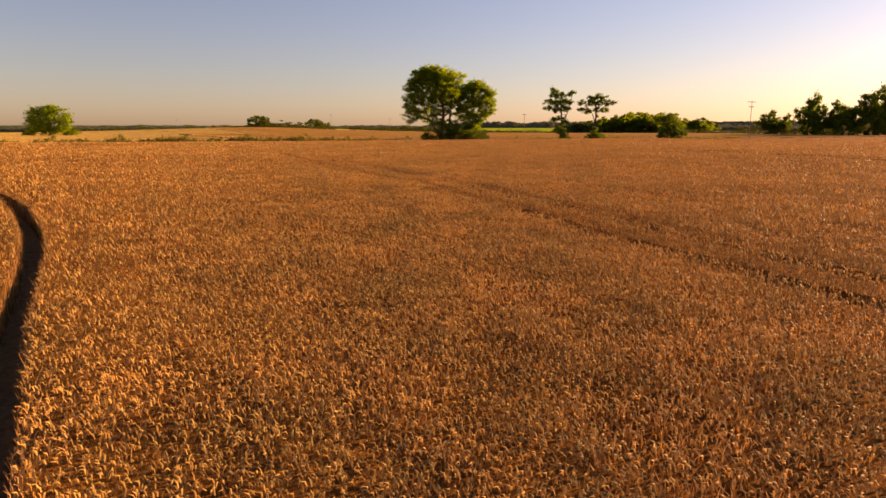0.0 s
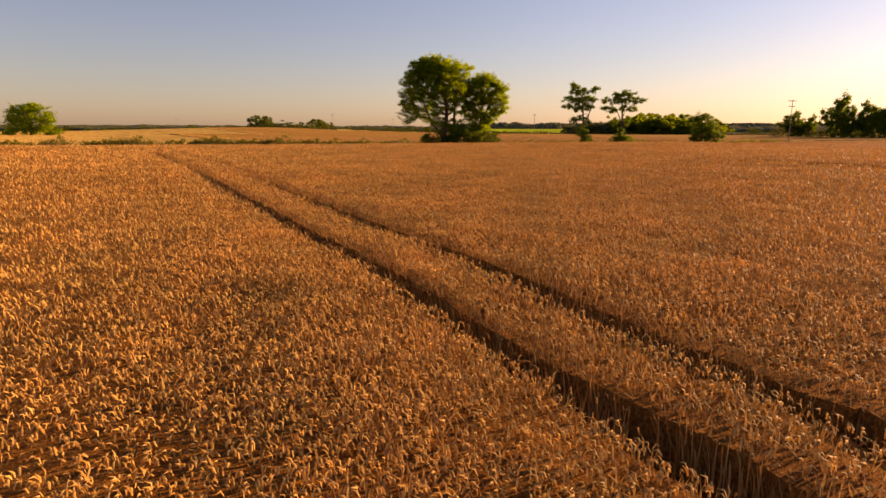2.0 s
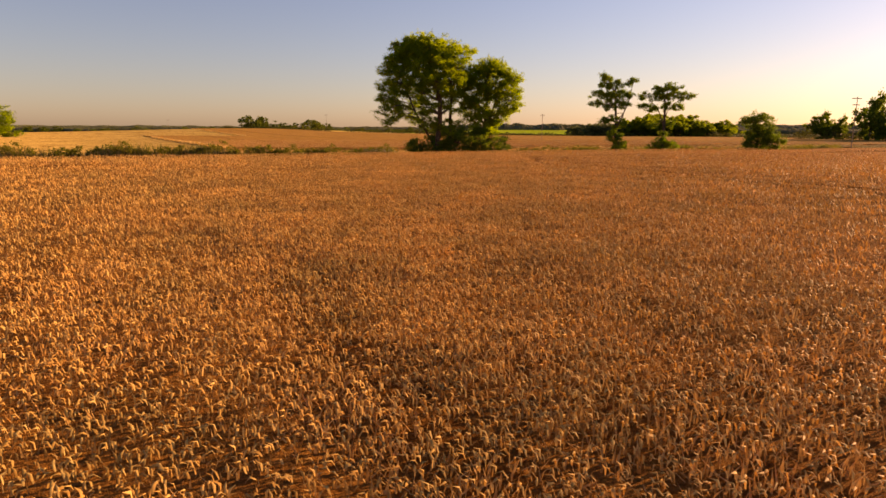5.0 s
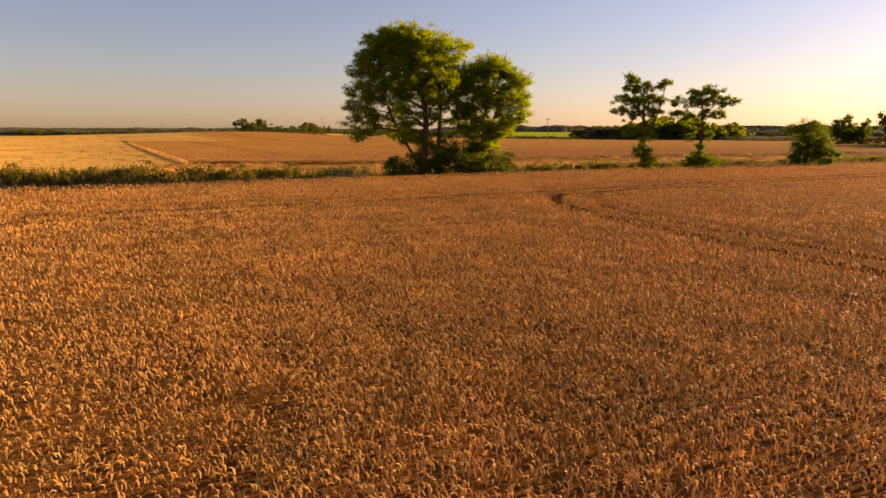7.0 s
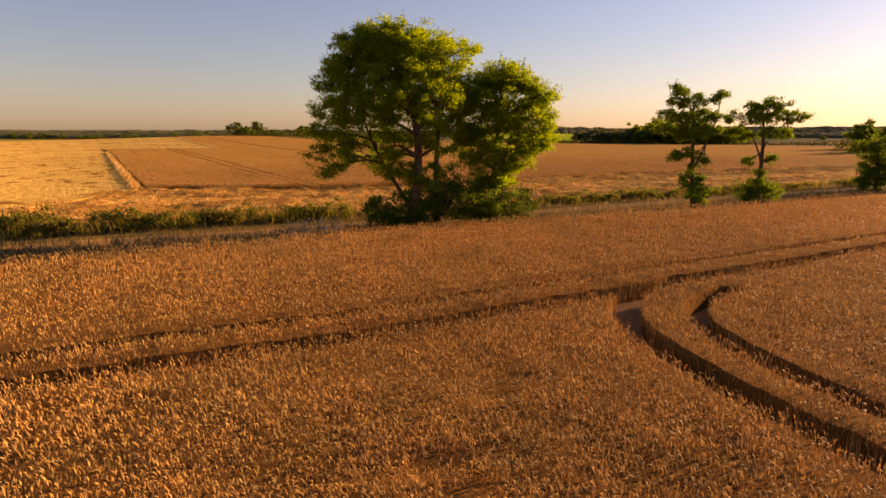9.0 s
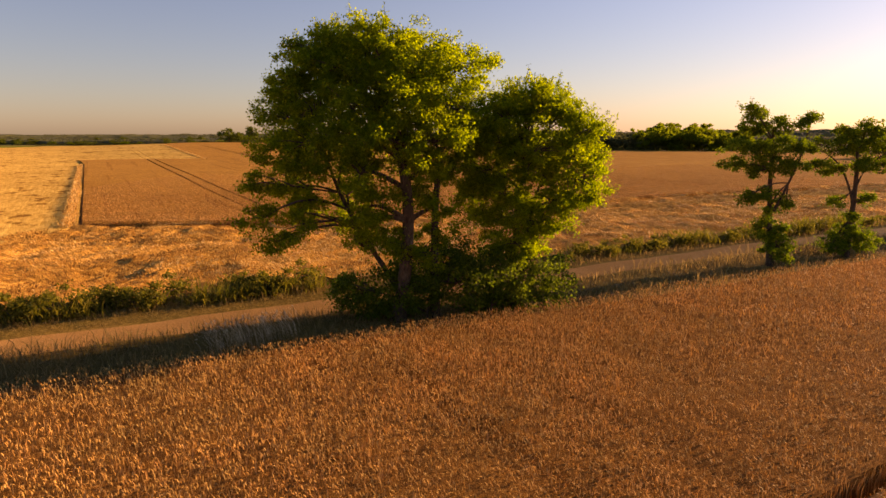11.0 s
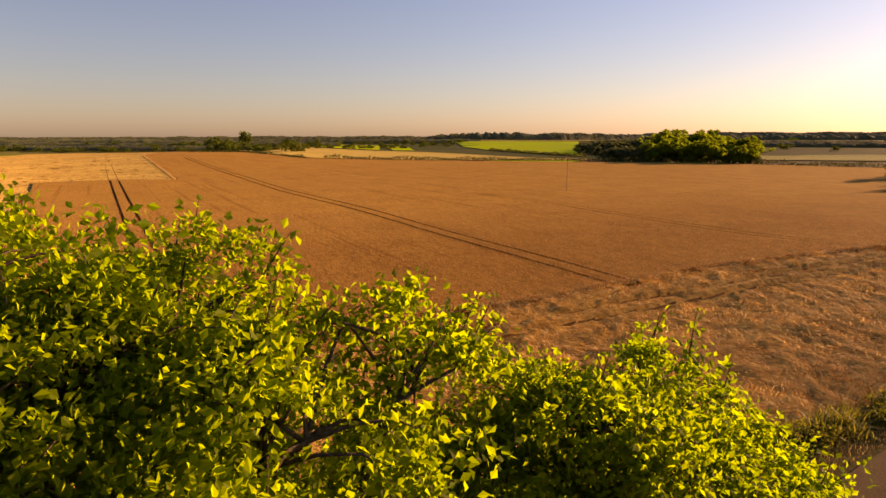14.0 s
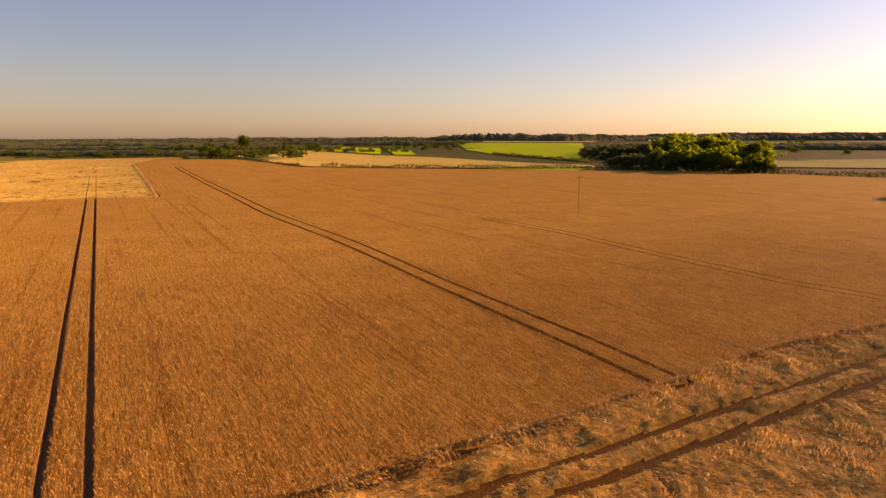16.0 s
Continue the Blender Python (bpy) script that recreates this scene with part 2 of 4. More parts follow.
def wobble(x, y, size=1.0, seed=0.0):
    """A cheap smooth noise, -1 to 1."""
    x, y = np.asarray(x) / size, np.asarray(y) / size
    return (np.sin(1.7 * x + 0.9 * y + seed) + np.sin(-0.8 * x + 2.1 * y + 1.3 + 2 * seed) + np.sin(2.9 * x - 1.9 * y + 4.1 + seed) * 0.6
            + np.sin(4.3 * x + 3.7 * y + 0.7 + 3 * seed) * 0.4) / 3.0


# ---------- ground ----------
def build_ground():
    xs = np.concatenate([[-4500, -2500, -1200, -800], np.arange(-600, -60, 30.0), np.arange(-60, 61, 6.0), np.arange(90, 601, 30.0), [800, 1200, 2500, 4500]])
    ys = np.concatenate([[-1500, -600, -250, -100, -50], np.arange(-20, 150, 3.0), np.arange(160, 1300, 30.0), [1400, 1700, 2200, 3200, 4800]])
    X, Y = np.meshgrid(xs, ys)
    Z = land(X, Y)
    v = np.stack([X, Y, Z], -1).reshape(-1, 3)
    i = np.arange(len(v)).reshape(X.shape)
    f = np.stack([i[:-1, :-1], i[:-1, 1:], i[1:, 1:], i[1:, :-1]], -1).reshape(-1, 4)
    ob = obj("ground", v, f, M_SOIL, smooth=True)
    far = (np.asarray([v[q][:, 1].mean() for q in f]) > 405) | (np.asarray([abs(v[q][:, 0].mean()) for q in f]) > 330)
    ob.data.materials.append(M_LAND)
    ob.data.polygons.foreach_set("material_index", far.astype(np.int32))
    tagged(ob, "dry brown farmland soil reaching to the horizon", "ground", kind="structure")


build_ground()


# ---------- crop surfaces ----------
from mathutils.geometry import delaunay_2d_cdt


def polyline(points, step=0.5):
    """Points along a smooth line through the given ones."""
    p = np.array(points, float)
    d = np.r_[0, np.cumsum(np.hypot(*np.diff(p, axis=0).T))]
    n = max(2, int(d[-1] / step))
    s = np.linspace(0, d[-1], n)
    q = np.stack([np.interp(s, d, p[:, 0]), np.interp(s, d, p[:, 1])], 1)
    k = max(1, int(1.5 / step))
    for _ in range(2):
        pad = np.concatenate([np.repeat(q[:1], k, 0), q, np.repeat(q[-1:], k, 0)])
        q2 = sum(pad[j:j + len(q)] for j in range(2 * k + 1)) / (2 * k + 1)
        q2[0], q2[-1] = q[0], q[-1]
        q = q2
    return q


def near_dist(x, y, lines):
    """The distance of many points to the nearest of some lines, in wheel-mark half widths."""
    best = np.full(len(x), 1e9)
    for line, half in lines:
        lo, hi = line.min(0) - 2, line.max(0) + 2
        pick = np.where((x > lo[0]) & (x < hi[0]) & (y > lo[1]) & (y < hi[1]))[0]
        for c in range(0, len(pick), 40000):
            k = pick[c:c + 40000]
            a, b = line[:-1], line[1:]
            ab = b - a
            px, py = x[k][:, None] - a[None, :, 0], y[k][:, None] - a[None, :, 1]
            t = np.clip((px * ab[:, 0] + py * ab[:, 1]) / (ab ** 2).sum(1), 0, 1)
            d = np.hypot(px - t * ab[:, 0], py - t * ab[:, 1]).min(1)
            best[k] = np.minimum(best[k], d / half)
    return best


def inside(x, y, poly):
    poly = np.array(poly, float)
    r = np.zeros(len(x), bool)
    for (x0, y0), (x1, y1) in zip(poly, np.roll(poly, -1, 0)):
        hit = (y0 > y) != (y1 > y)
        with np.errstate(divide="ignore", invalid="ignore"):
            r ^= hit & (x < (x1 - x0) * (y - y0) / (y1 - y0) + x0)
    return r


def edge2(x):
    return np.interp(x, [-27, -14.4, -8.9, -3.4, 3.5, 9.6, 17.4, 28, 37.9, 49, 300], [113.2, 114.8, 115.6, 118.3, 122.8, 126.1, 131.2, 138.3, 142.7, 147.8, 278])


def crop_sheet(name, outline, tracks, zones, height, mat, ripple, label, skirt=True):
    """A crop's closed canopy: a sheet over the outline, cut along the wheel marks, with walls down to the soil at every cut."""
    pts, edges = [], []

    def chain(line, closed=False):
        n0 = len(pts)
        pts.extend(Vector(p) for p in line)
        edges.extend((n0 + i, n0 + i + 1) for i in range(len(line) - 1))
        if closed:
            edges.append((n0 + len(line) - 1, n0))

    o = np.array(outline, float)
    ring = []
    for a, b in zip(o, np.roll(o, -1, 0)):
        n = max(1, int(min(np.hypot(*(b - a)) / 2.0, 60)))
        ring += [a + (b - a) * k / n for k in range(n)]
    chain(ring, True)
    for line, half in tracks:
        t = np.gradient(line, axis=0)
        t /= np.linalg.norm(t, axis=1)[:, None] + 1e-9
        nrm = np.stack([-t[:, 1], t[:, 0]], 1)
        w = half * (1 + 0.12 * wobble(line[:, 0], line[:, 1], 0.4))[:, None]
        loop = np.concatenate([line + nrm * w, (line - nrm * w)[::-1]])
        chain(loop, True)
    for (x0, x1, y0, y1, step) in zones:
        gx, gy = np.meshgrid(np.arange(x0, x1, step), np.arange(y0, y1, step))
        gx = gx.ravel() + rng.uniform(-0.35, 0.35, gx.size) * step
        gy = gy.ravel() + rng.uniform(-0.35, 0.35, gy.size) * step
        ok = inside(gx, gy, outline)
        for (a0, a1, b0, b1, st) in zones:
            if st < step:
                ok &= ~((gx > a0) & (gx < a1) & (gy > b0) & (gy < b1))
        if tracks:
            ok &= near_dist(gx, gy, tracks) > 1.5
        pts.extend(Vector((a, b)) for a, b in zip(gx[ok], gy[ok]))
    v2, _, faces, *_ = delaunay_2d_cdt(pts, edges, [], 0, 1e-4, False)
    V = np.array([(p.x, p.y) for p in v2])
    F = np.array([f for f in faces if len(f) == 3])
    c = V[F].mean(1)
    keep = inside(c[:, 0], c[:, 1], outline)
    if tracks:
        keep &= near_dist(c[:, 0], c[:, 1], tracks) > 0.93
    F = F[keep]
    a, b = V[F[:, 1]] - V[F[:, 0]], V[F[:, 2]] - V[F[:, 0]]
    flip = a[:, 0] * b[:, 1] - a[:, 1] * b[:, 0] < 0
    F[flip] = F[flip][:, ::-1]
    ripple = ripple * (1 - smooth01(14, 30, np.abs(V[:, 0]))) * (V[:, 1] < 100)
    height = height + 0.06 * smooth01(8, 22, np.abs(V[:, 0])) * (V[:, 1] < 110)
    height = height - 0.2 * (V[:, 1] > 110) * (height > 0.6) * smooth01(62, 34, V[:, 1] - edge2(V[:, 0]))
    height = height - 0.13 * smooth01(75, 81, across(V[:, 0], V[:, 1])) * (V[:, 1] < 110)
    Z = land(V[:, 0], V[:, 1]) + height + ripple * wobble(V[:, 0], V[:, 1], 0.5) + ripple * 0.8 * wobble(V[:, 0], V[:, 1], 2.3, 2.0)
    top = np.c_[V, Z]
    tri = [F]
    verts = [top]
    if skirt:
        ed = np.concatenate([F[:, [0, 1]], F[:, [1, 2]], F[:, [2, 0]]])
        key = np.sort(ed, 1)
        code = key[:, 0].astype(np.int64) * len(V) + key[:, 1]
        _, first, count = np.unique(code, return_index=True, return_counts=True)
        rim = ed[first[count == 1]]
        n0 = len(V)
        ground_v = np.c_[V, land(V[:, 0], V[:, 1]) - 0.05]
        verts.append(ground_v)
        tri += [np.c_[rim[:, 1], rim[:, 0], rim[:, 0] + n0], np.c_[rim[:, 1], rim[:, 0] + n0, rim[:, 1] + n0]]
    ob = obj(name, np.concatenate(verts), np.concatenate(tri), mat)
    full = np.concatenate(verts)
    at = ob.data.attributes.new("closed", "FLOAT", "POINT")
    # Low values take the stalk colours that hold the gaps' shade, high ones the tops.
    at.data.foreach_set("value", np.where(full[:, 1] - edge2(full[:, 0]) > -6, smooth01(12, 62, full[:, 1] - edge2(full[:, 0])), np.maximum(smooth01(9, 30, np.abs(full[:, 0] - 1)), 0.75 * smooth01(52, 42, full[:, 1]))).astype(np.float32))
    return tagged(ob, label, "crop field", kind="stuff")


# the near field
SL = -0.58


def mark(x0, y0, ya, yb, half=0.31):
    return (polyline([(x0 + SL * (ya - y0), ya), (x0 + SL * (yb - y0), yb)]), half)


def shifted(points, off):
    p = np.array(points, float)
    t = np.gradient(p, axis=0)
    t /= np.linalg.norm(t, axis=1)[:, None]
    return p + np.stack([-t[:, 1], t[:, 0]], 1) * off


CURVE = [(9.6, 74.8), (8.2, 73.9), (7.05, 72.7), (6.5, 71.3), (6.33, 70.0), (6.42, 68.6), (6.88, 66.8), (7.62, 64.9), (8.75, 62.5), (10.3, 59.5), (12.1, 56.3), (15.0, 51.2), (26.0, 32.0), (46.0, -3.0)]
HEAD = [(-60, 37.5), (-30, 53.2), (-5.7, 66.1), (-0.8, 68.5), (3.1, 70.75), (6.2, 72.6), (9.7, 74.7), (19.5, 80.3), (60, 101.5)]
TRACKS1 = [
    mark(-1.43, 24.3, 18.0, 53.0, 0.265), mark(0.27, 24.3, 18.0, 53.5, 0.265), mark(-1.41, 24.3, -30, 18.2, 0.36), mark(0.27, 24.3, -30, 18.2, 0.34),
    (polyline([(8.85, -14), (-3.55, 5.7), (-5.95, 9.5), (-7.7, 12.7), (-9.4, 15.2), (-13.1, 19.8), (-20, 24.5), (-34, 31)]), 0.26),
    (polyline([(6.5, -14), (-5.6, 5.9), (-7.7, 9.6), (-9.5, 13.2), (-11.5, 16.0), (-14.6, 20.6), (-20.6, 26.2), (-34, 33)]), 0.29),
    (polyline(CURVE), 0.41), (polyline(shifted(CURVE, 1.65)), 0.35),
    (polyline(HEAD), 0.40), (polyline(shifted(HEAD, 1.8)), 0.26),
]
# thin places in the standing crop
GAPS = [(np.array([(x - 0.8 * r, y - 0.4 * r), (x, y), (x + 0.8 * r, y + 0.4 * r)]), r) for x, y, r in ((0.15, 50.7, 0.17), (0.6, 50.2, 0.1), (3.0, 65.6, 0.22), (2.05, 63.45, 0.24), (2.4, 62.7, 0.2))]
FIELD1 = [(-220, -60), (280, -60), (280, hedge_y(280, EDGE_Q)), (140, hedge_y(140, EDGE_Q)), (60, hedge_y(60, EDGE_Q)), (30, hedge_y(30, EDGE_Q)), (10, hedge_y(10, EDGE_Q) - 0.3),
          (0, hedge_y(0, EDGE_Q)), (-10, hedge_y(-10, EDGE_Q) + 0.4), (-40, hedge_y(-40, EDGE_Q)), (-120, hedge_y(-120, EDGE_Q)), (-220, hedge_y(-220, EDGE_Q))]
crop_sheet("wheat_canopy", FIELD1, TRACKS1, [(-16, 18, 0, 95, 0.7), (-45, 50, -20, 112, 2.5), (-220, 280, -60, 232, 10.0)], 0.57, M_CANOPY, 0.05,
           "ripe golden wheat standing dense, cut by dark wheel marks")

# the far field, past the farm track
TRACKS2 = [
    (polyline([(-10.7, 113.6), (-11.7, 114.9), (-29.5, 145.5), (-84.3, 240.3)], 1.0), 0.24), (polyline([(-9.2, 115.2), (-10.7, 116.9), (-27.3, 145.5), (-82.1, 240.4)], 1.0), 0.24),
    (polyline([(16.3, 130.2), (12.7, 137.0), (4.1, 152.0), (-13.4, 181.9), (-32.8, 212.3), (-54.7, 251.6), (-112.0, 349.7)], 1.0), 0.27),
    (polyline([(18.4, 130.9), (13.9, 139.5), (5.8, 153.2), (-11.4, 182.9), (-30.8, 213.3), (-52.8, 252.6), (-110.3, 350.5)], 1.0), 0.23),
    (polyline([(43.2, 151), (38, 156.5), (31, 169), (20.8, 188.3), (8.6, 206.2)], 1.0), 0.12), (polyline([(44.9, 152), (39.7, 157.5), (32.7, 170), (22.5, 189.3), (10.3, 207.2)], 1.0), 0.10),
    (polyline([(-20.7, 261.0), (-36.8, 288.3)], 1.0), 0.12),
]
FAR_EDGE = [(300.0, 190.0), (230.0, 252.0), (160.0, 316.0), (110.0, 358.0), (53.8, 370.2), (3.0, 375.3), (-64.2, 366.1), (-104.8, 411.6), (-137.5, 417.2), (-189.4, 531.4)]
FIELD2 = [(x, float(edge2(x) + 0.45 * vnoise(x, 0, 1.1, 31) + 0.5 * vnoise(x, 0, 3.7, 32))) for x in np.concatenate([np.arange(-27, 80, 0.8), [120, 200, 270]])] + FAR_EDGE + [(-140.9, 373.4), (-67.7, 243.3), (-84.6, 239.9), (-97.5, 230.7), (-83.4, 209.1)]
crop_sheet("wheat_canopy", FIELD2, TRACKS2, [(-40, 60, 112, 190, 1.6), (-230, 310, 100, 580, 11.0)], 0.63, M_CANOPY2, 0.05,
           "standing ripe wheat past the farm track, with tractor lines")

# cut ground beside it
STUB = [(-27, 113.0), (-83.4, 208.9), (-97.5, 230.5), (-84.7, 239.8), (-67.9, 243.1), (-141.1, 373.4), (-189.4, 531.4), (-256.3, 514.1), (-329.7, 419.7), (-330, 150), (-190, -0.6), (-130, 30.6), (-70, 61.8), (-29.2, 82.9)]
STUB_TRACKS = [(polyline([(-86.0, 242.9), (-124.6, 310.2)], 1.5), 0.07), (polyline([(-83.8, 243.4), (-122.7, 310.9)], 1.5), 0.07)]
crop_sheet("stubble", STUB, STUB_TRACKS, [(-110, -20, 70, 250, 3.5), (-330, -20, 0, 560, 14.0)], 0.40, M_STUBBLE, 0.04, "pale straw stubble of the cut part of the field")


# flattened crop along the farm track
def lodged_height(x, y):
    a = radians(75)                                       # the straw lies slanting across the farm track
    u = x * np.cos(a) + y * np.sin(a) + 0.6 * vnoise(x, y, 3.0, 3)
    v = -x * np.sin(a) + y * np.cos(a) + 0.6 * vnoise(x, y, 3.0, 6)
    bed = 0.27 + 0.10 * vnoise(u * 0.6, v, 0.55, 1) + 0.13 * vnoise(u * 0.7, v, 1.4, 2) + 0.12 * vnoise(x, y, 4.0, 4) + 0.04 * vnoise(u * 0.6, v, 0.27, 5)
    return land(x, y) + np.maximum(bed, 0.03)


RUTS = [polyline([(-11.8, 115.2), (-11.0, 114.3), (-8.6, 113.1), (-6.7, 112.8), (-4.7, 112.9), (-2.6, 113.7), (-0.3, 114.7), (3.5, 116.6), (7.8, 119.2), (13.0, 122.3), (21.7, 127.3), (30.1, 132.1), (36.5, 135.6), (90, 166)]),
        polyline([(-10.4, 116.6), (-8.6, 115.3), (-5.3, 114.8), (-3.0, 115.5), (-0.6, 116.7), (3.5, 119.0), (8.2, 121.8), (13.7, 125.0), (21.8, 129.7), (31.7, 135.4), (39.4, 139.7), (90, 168.5)])]
RUT_HALF = [0.34, 0.32]


def build_lodged():
    us, ts = np.concatenate([np.arange(-29, 42, 0.16), np.arange(42, 90, 0.4), np.arange(90, 296, 4.0)]), np.linspace(0, 1, 170)
    U, T = np.meshgrid(us, ts)
    lo, hi = 97.2 + 0.52 * U, edge2(U)
    X, Y = U, lo + (hi + 0.6 - lo) * T
    Z = lodged_height(X, Y)
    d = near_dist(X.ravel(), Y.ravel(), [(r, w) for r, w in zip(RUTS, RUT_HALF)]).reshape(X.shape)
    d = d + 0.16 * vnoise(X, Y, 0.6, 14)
    Z = Z + 0.16 * np.exp(-((d - 2.1) / 0.6) ** 2)        # straw pushed up into banks beside the ruts
    Z = np.where(d < 2.0, land(X, Y) + 0.02 + (Z - land(X, Y)) * smooth01(0.95, 2.0, d), Z)
    v = np.stack([X, Y, Z], -1).reshape(-1, 3)
    i = np.arange(len(v)).reshape(X.shape)
    f = np.stack([i[:-1, :-1], i[:-1, 1:], i[1:, 1:], i[1:, :-1]], -1).reshape(-1, 4)
    ob = obj("flattened_crop", v, f, M_LODGED, smooth=True)
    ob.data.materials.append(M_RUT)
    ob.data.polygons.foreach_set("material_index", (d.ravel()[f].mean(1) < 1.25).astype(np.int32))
    tagged(ob, "pale wind-flattened wheat with two wheel ruts", "crop field", kind="stuff")


build_lodged()


# farm track and verges
def ribbon(name, q0, q1, xs, lift, mat, label, category, kind="structure", edge_noise=0.2):
    xs = np.asarray(xs, float)
    n = 7
    T = np.linspace(0, 1, n)[:, None]
    a = hedge_y(xs, q0) + edge_noise * wobble(xs, xs, 1.7, q0[0])
    b = hedge_y(xs, q1) + edge_noise * wobble(xs, xs, 1.9, q1[0])
    Y = a + (b - a) * T
    X = np.repeat(xs[None], n, 0)
    Z = land(X, Y) + lift * np.sin(np.pi * np.clip(T, 0.02, 0.98)) ** 0.5 + 0.02 * wobble(X, Y, 0.8)
    v = np.stack([X, Y, Z], -1).reshape(-1, 3)
    i = np.arange(len(v)).reshape(X.shape)
    f = np.stack([i[:-1, :-1], i[:-1, 1:], i[1:, 1:], i[1:, :-1]], -1).reshape(-1, 4)
    return tagged(obj(name, v, f, mat, smooth=True), label, category, kind=kind)


def bend(x):
    """How far the farm track swings from its straight line."""
    return np.interp(x, [-190, -8, 8, 22, 60, 300], [-0.7, -0.7, -0.2, 0.7, 1.0, 1.0])


XS = np.concatenate([np.arange(-190, -40, 4.0), np.arange(-40, 60, 0.6), np.arange(60, 300, 5.0)])
ribbon("road", 92.0 + bend(XS), 94.35 + bend(XS), XS, 0.06, M_ROAD, "dusty unpaved farm track between the fields", "farm track")
ribbon("verge", 85.7 + 0 * XS, 92.2 + bend(XS), XS, 0.035, M_VERGE, "rough grassy verge soil beside the wheat", "verge")
ribbon("verge", 94.2 + bend(XS), 98.2 + 0 * XS, XS, 0.035, M_VERGE, "rough weedy verge soil beside the farm track", "verge")


# distant fields
def plot(name, outline, height, mat, label):
    """A far field: a thin sheet that follows the land."""
    o = np.array(outline, float)
    step = max(8.0, float(np.ptp(o, axis=0).max()) / 24)
    ring = np.concatenate([p + (q - p) * np.linspace(0, 1, max(2, int(np.hypot(*(q - p)) / step)), endpoint=False)[:, None] for p, q in zip(o, np.roll(o, -1, 0))])
    lo, hi = o.min(0), o.max(0)
    gx, gy = (g.ravel() for g in np.meshgrid(np.arange(lo[0], hi[0], step), np.arange(lo[1], hi[1], step)))
    ok = inside(gx, gy, ring)
    pts = np.concatenate([ring, np.c_[gx, gy][ok]])
    n = len(ring)
    v2, _, faces, *_ = delaunay_2d_cdt([Vector(p) for p in pts], [(i, (i + 1) % n) for i in range(n)], [], 0, 1e-3, False)
    V = np.array([(p.x, p.y) for p in v2])
    F = np.array([f for f in faces if len(f) == 3])
    c = V[F].mean(1)
    F = F[inside(c[:, 0], c[:, 1], ring)]
    e1, e2 = V[F[:, 1]] - V[F[:, 0]], V[F[:, 2]] - V[F[:, 0]]
    flip = e1[:, 0] * e2[:, 1] - e1[:, 1] * e2[:, 0] < 0
    F[flip] = F[flip][:, ::-1]
    tagged(obj(name, np.c_[V, land(V[:, 0], V[:, 1]) + height], F, mat, smooth=True), label, "field", kind="structure")


plot("field", [(-61.6, 373.9), (74.9, 397.6), (83.9, 455.7), (5.0, 540.3), (-58.5, 588.3), (-165.0, 800.0), (-213.9, 637.4), (-89.3, 401.8)], 0.5, M_TAN, "pale harvested field beyond a low hedge")
plot("field", [(95, 508), (38, 655), (18, 760), (12, 1200), (215, 1110)], 0.6, M_GREEN, "bright green crop field on the far slope")
plot("field", [(-45, 610), (-26, 600), (-45, 800), (-75, 840)], 0.6, M_GREEN, "small bright green field between hedges")
plot("field", [(-160, 810), (-60, 640), (-90, 900), (-250, 1150)], 0.55, M_GREEN, "yellow-green field behind the pale one")
plot("field", [(-290, 1300), (-150, 1250), (-180, 2000), (-420, 2050)], 0.7, M_TAN, "far pale field below the skyline")
plot("field", [(30, 1350), (260, 1250), (400, 1700), (20, 1800)], 0.7, M_TAN, "far pale field below the wooded skyline")
plot("field", [(160, 400), (420, 330), (600, 600), (200, 520)], 0.5, M_TAN, "pale field beyond the dark hedge")
plot("field", [(350, 900), (520, 860), (620, 1150), (420, 1200)], 0.6, M_GREEN, "green field far off below the woods")
plot("field", [(-420, 330), (-250, 395), (-262, 470), (-480, 480)], 0.6, M_MEADOW, "green field beside the stubble")
plot("field", [(-312, 752), (-268, 758), (-272, 800), (-318, 792)], 0.6, M_TAN, "small pale field among far trees")
plot("field", [(-246, 762), (-222, 766), (-226, 806), (-252, 800)], 0.6, M_TAN, "small pale field among far trees")
plot("field", [(-395, 805), (-335, 800), (-340, 870), (-400, 880)], 0.6, M_TAN, "small pale field between far trees")
plot("field", [(20, 385), (60, 375), (72, 395), (20, 402)], 0.3, M_GREEN, "strip of grass by the low hedge")


# ---------- wheat plants ----------
def stems(x, y, z, drop, width, heading, lean):
    n = len(x)
    hx, hy = np.cos(heading), np.sin(heading)
    a = rng.uniform(0, np.pi, n)
    w = np.stack([np.cos(a), np.sin(a), np.zeros(n)], 1) * width[:, None]
    top = np.stack([x, y, z + 0.01], 1)
    foot = np.stack([x - hx * lean, y - hy * lean, z - drop], 1)
    V = np.stack([top, foot + w, foot - w], 1)
    return V.reshape(-1, 3), np.arange(3 * n).reshape(-1, 3)


def blades(x, y, z, height, width, heading, lean):
    """Grass blades or straws: one bent strip of two triangles each."""
    n = len(x)
    hx, hy = np.cos(heading), np.sin(heading)
    base = np.stack([x, y, z], 1)
    sd = np.stack([-hy, hx, np.zeros(n)], 1) * width[:, None]
    m = base + np.stack([hx * np.sin(lean) * 0.4, hy * np.sin(lean) * 0.4, np.cos(lean) * 0.55], 1) * height[:, None]
    l2 = np.minimum(lean * 1.9 + 0.2, 1.75)
    t = m + np.stack([hx * np.sin(l2), hy * np.sin(l2), np.cos(l2)], 1) * (0.5 * height)[:, None]
    V = np.stack([base, m + sd, m - sd, t], 1).reshape(-1, 3)
    off = np.arange(n)[:, None] * 4
    return V, np.concatenate([off + np.array((0, 1, 2)), off + np.array((1, 3, 2))])


def join(parts):
    vs, fs, n = [], [], 0
    for v, f in parts:
        vs.append(v)
        fs.append(np.asarray(f) + n)
        n += len(v)
    return np.concatenate(vs), np.concatenate(fs)


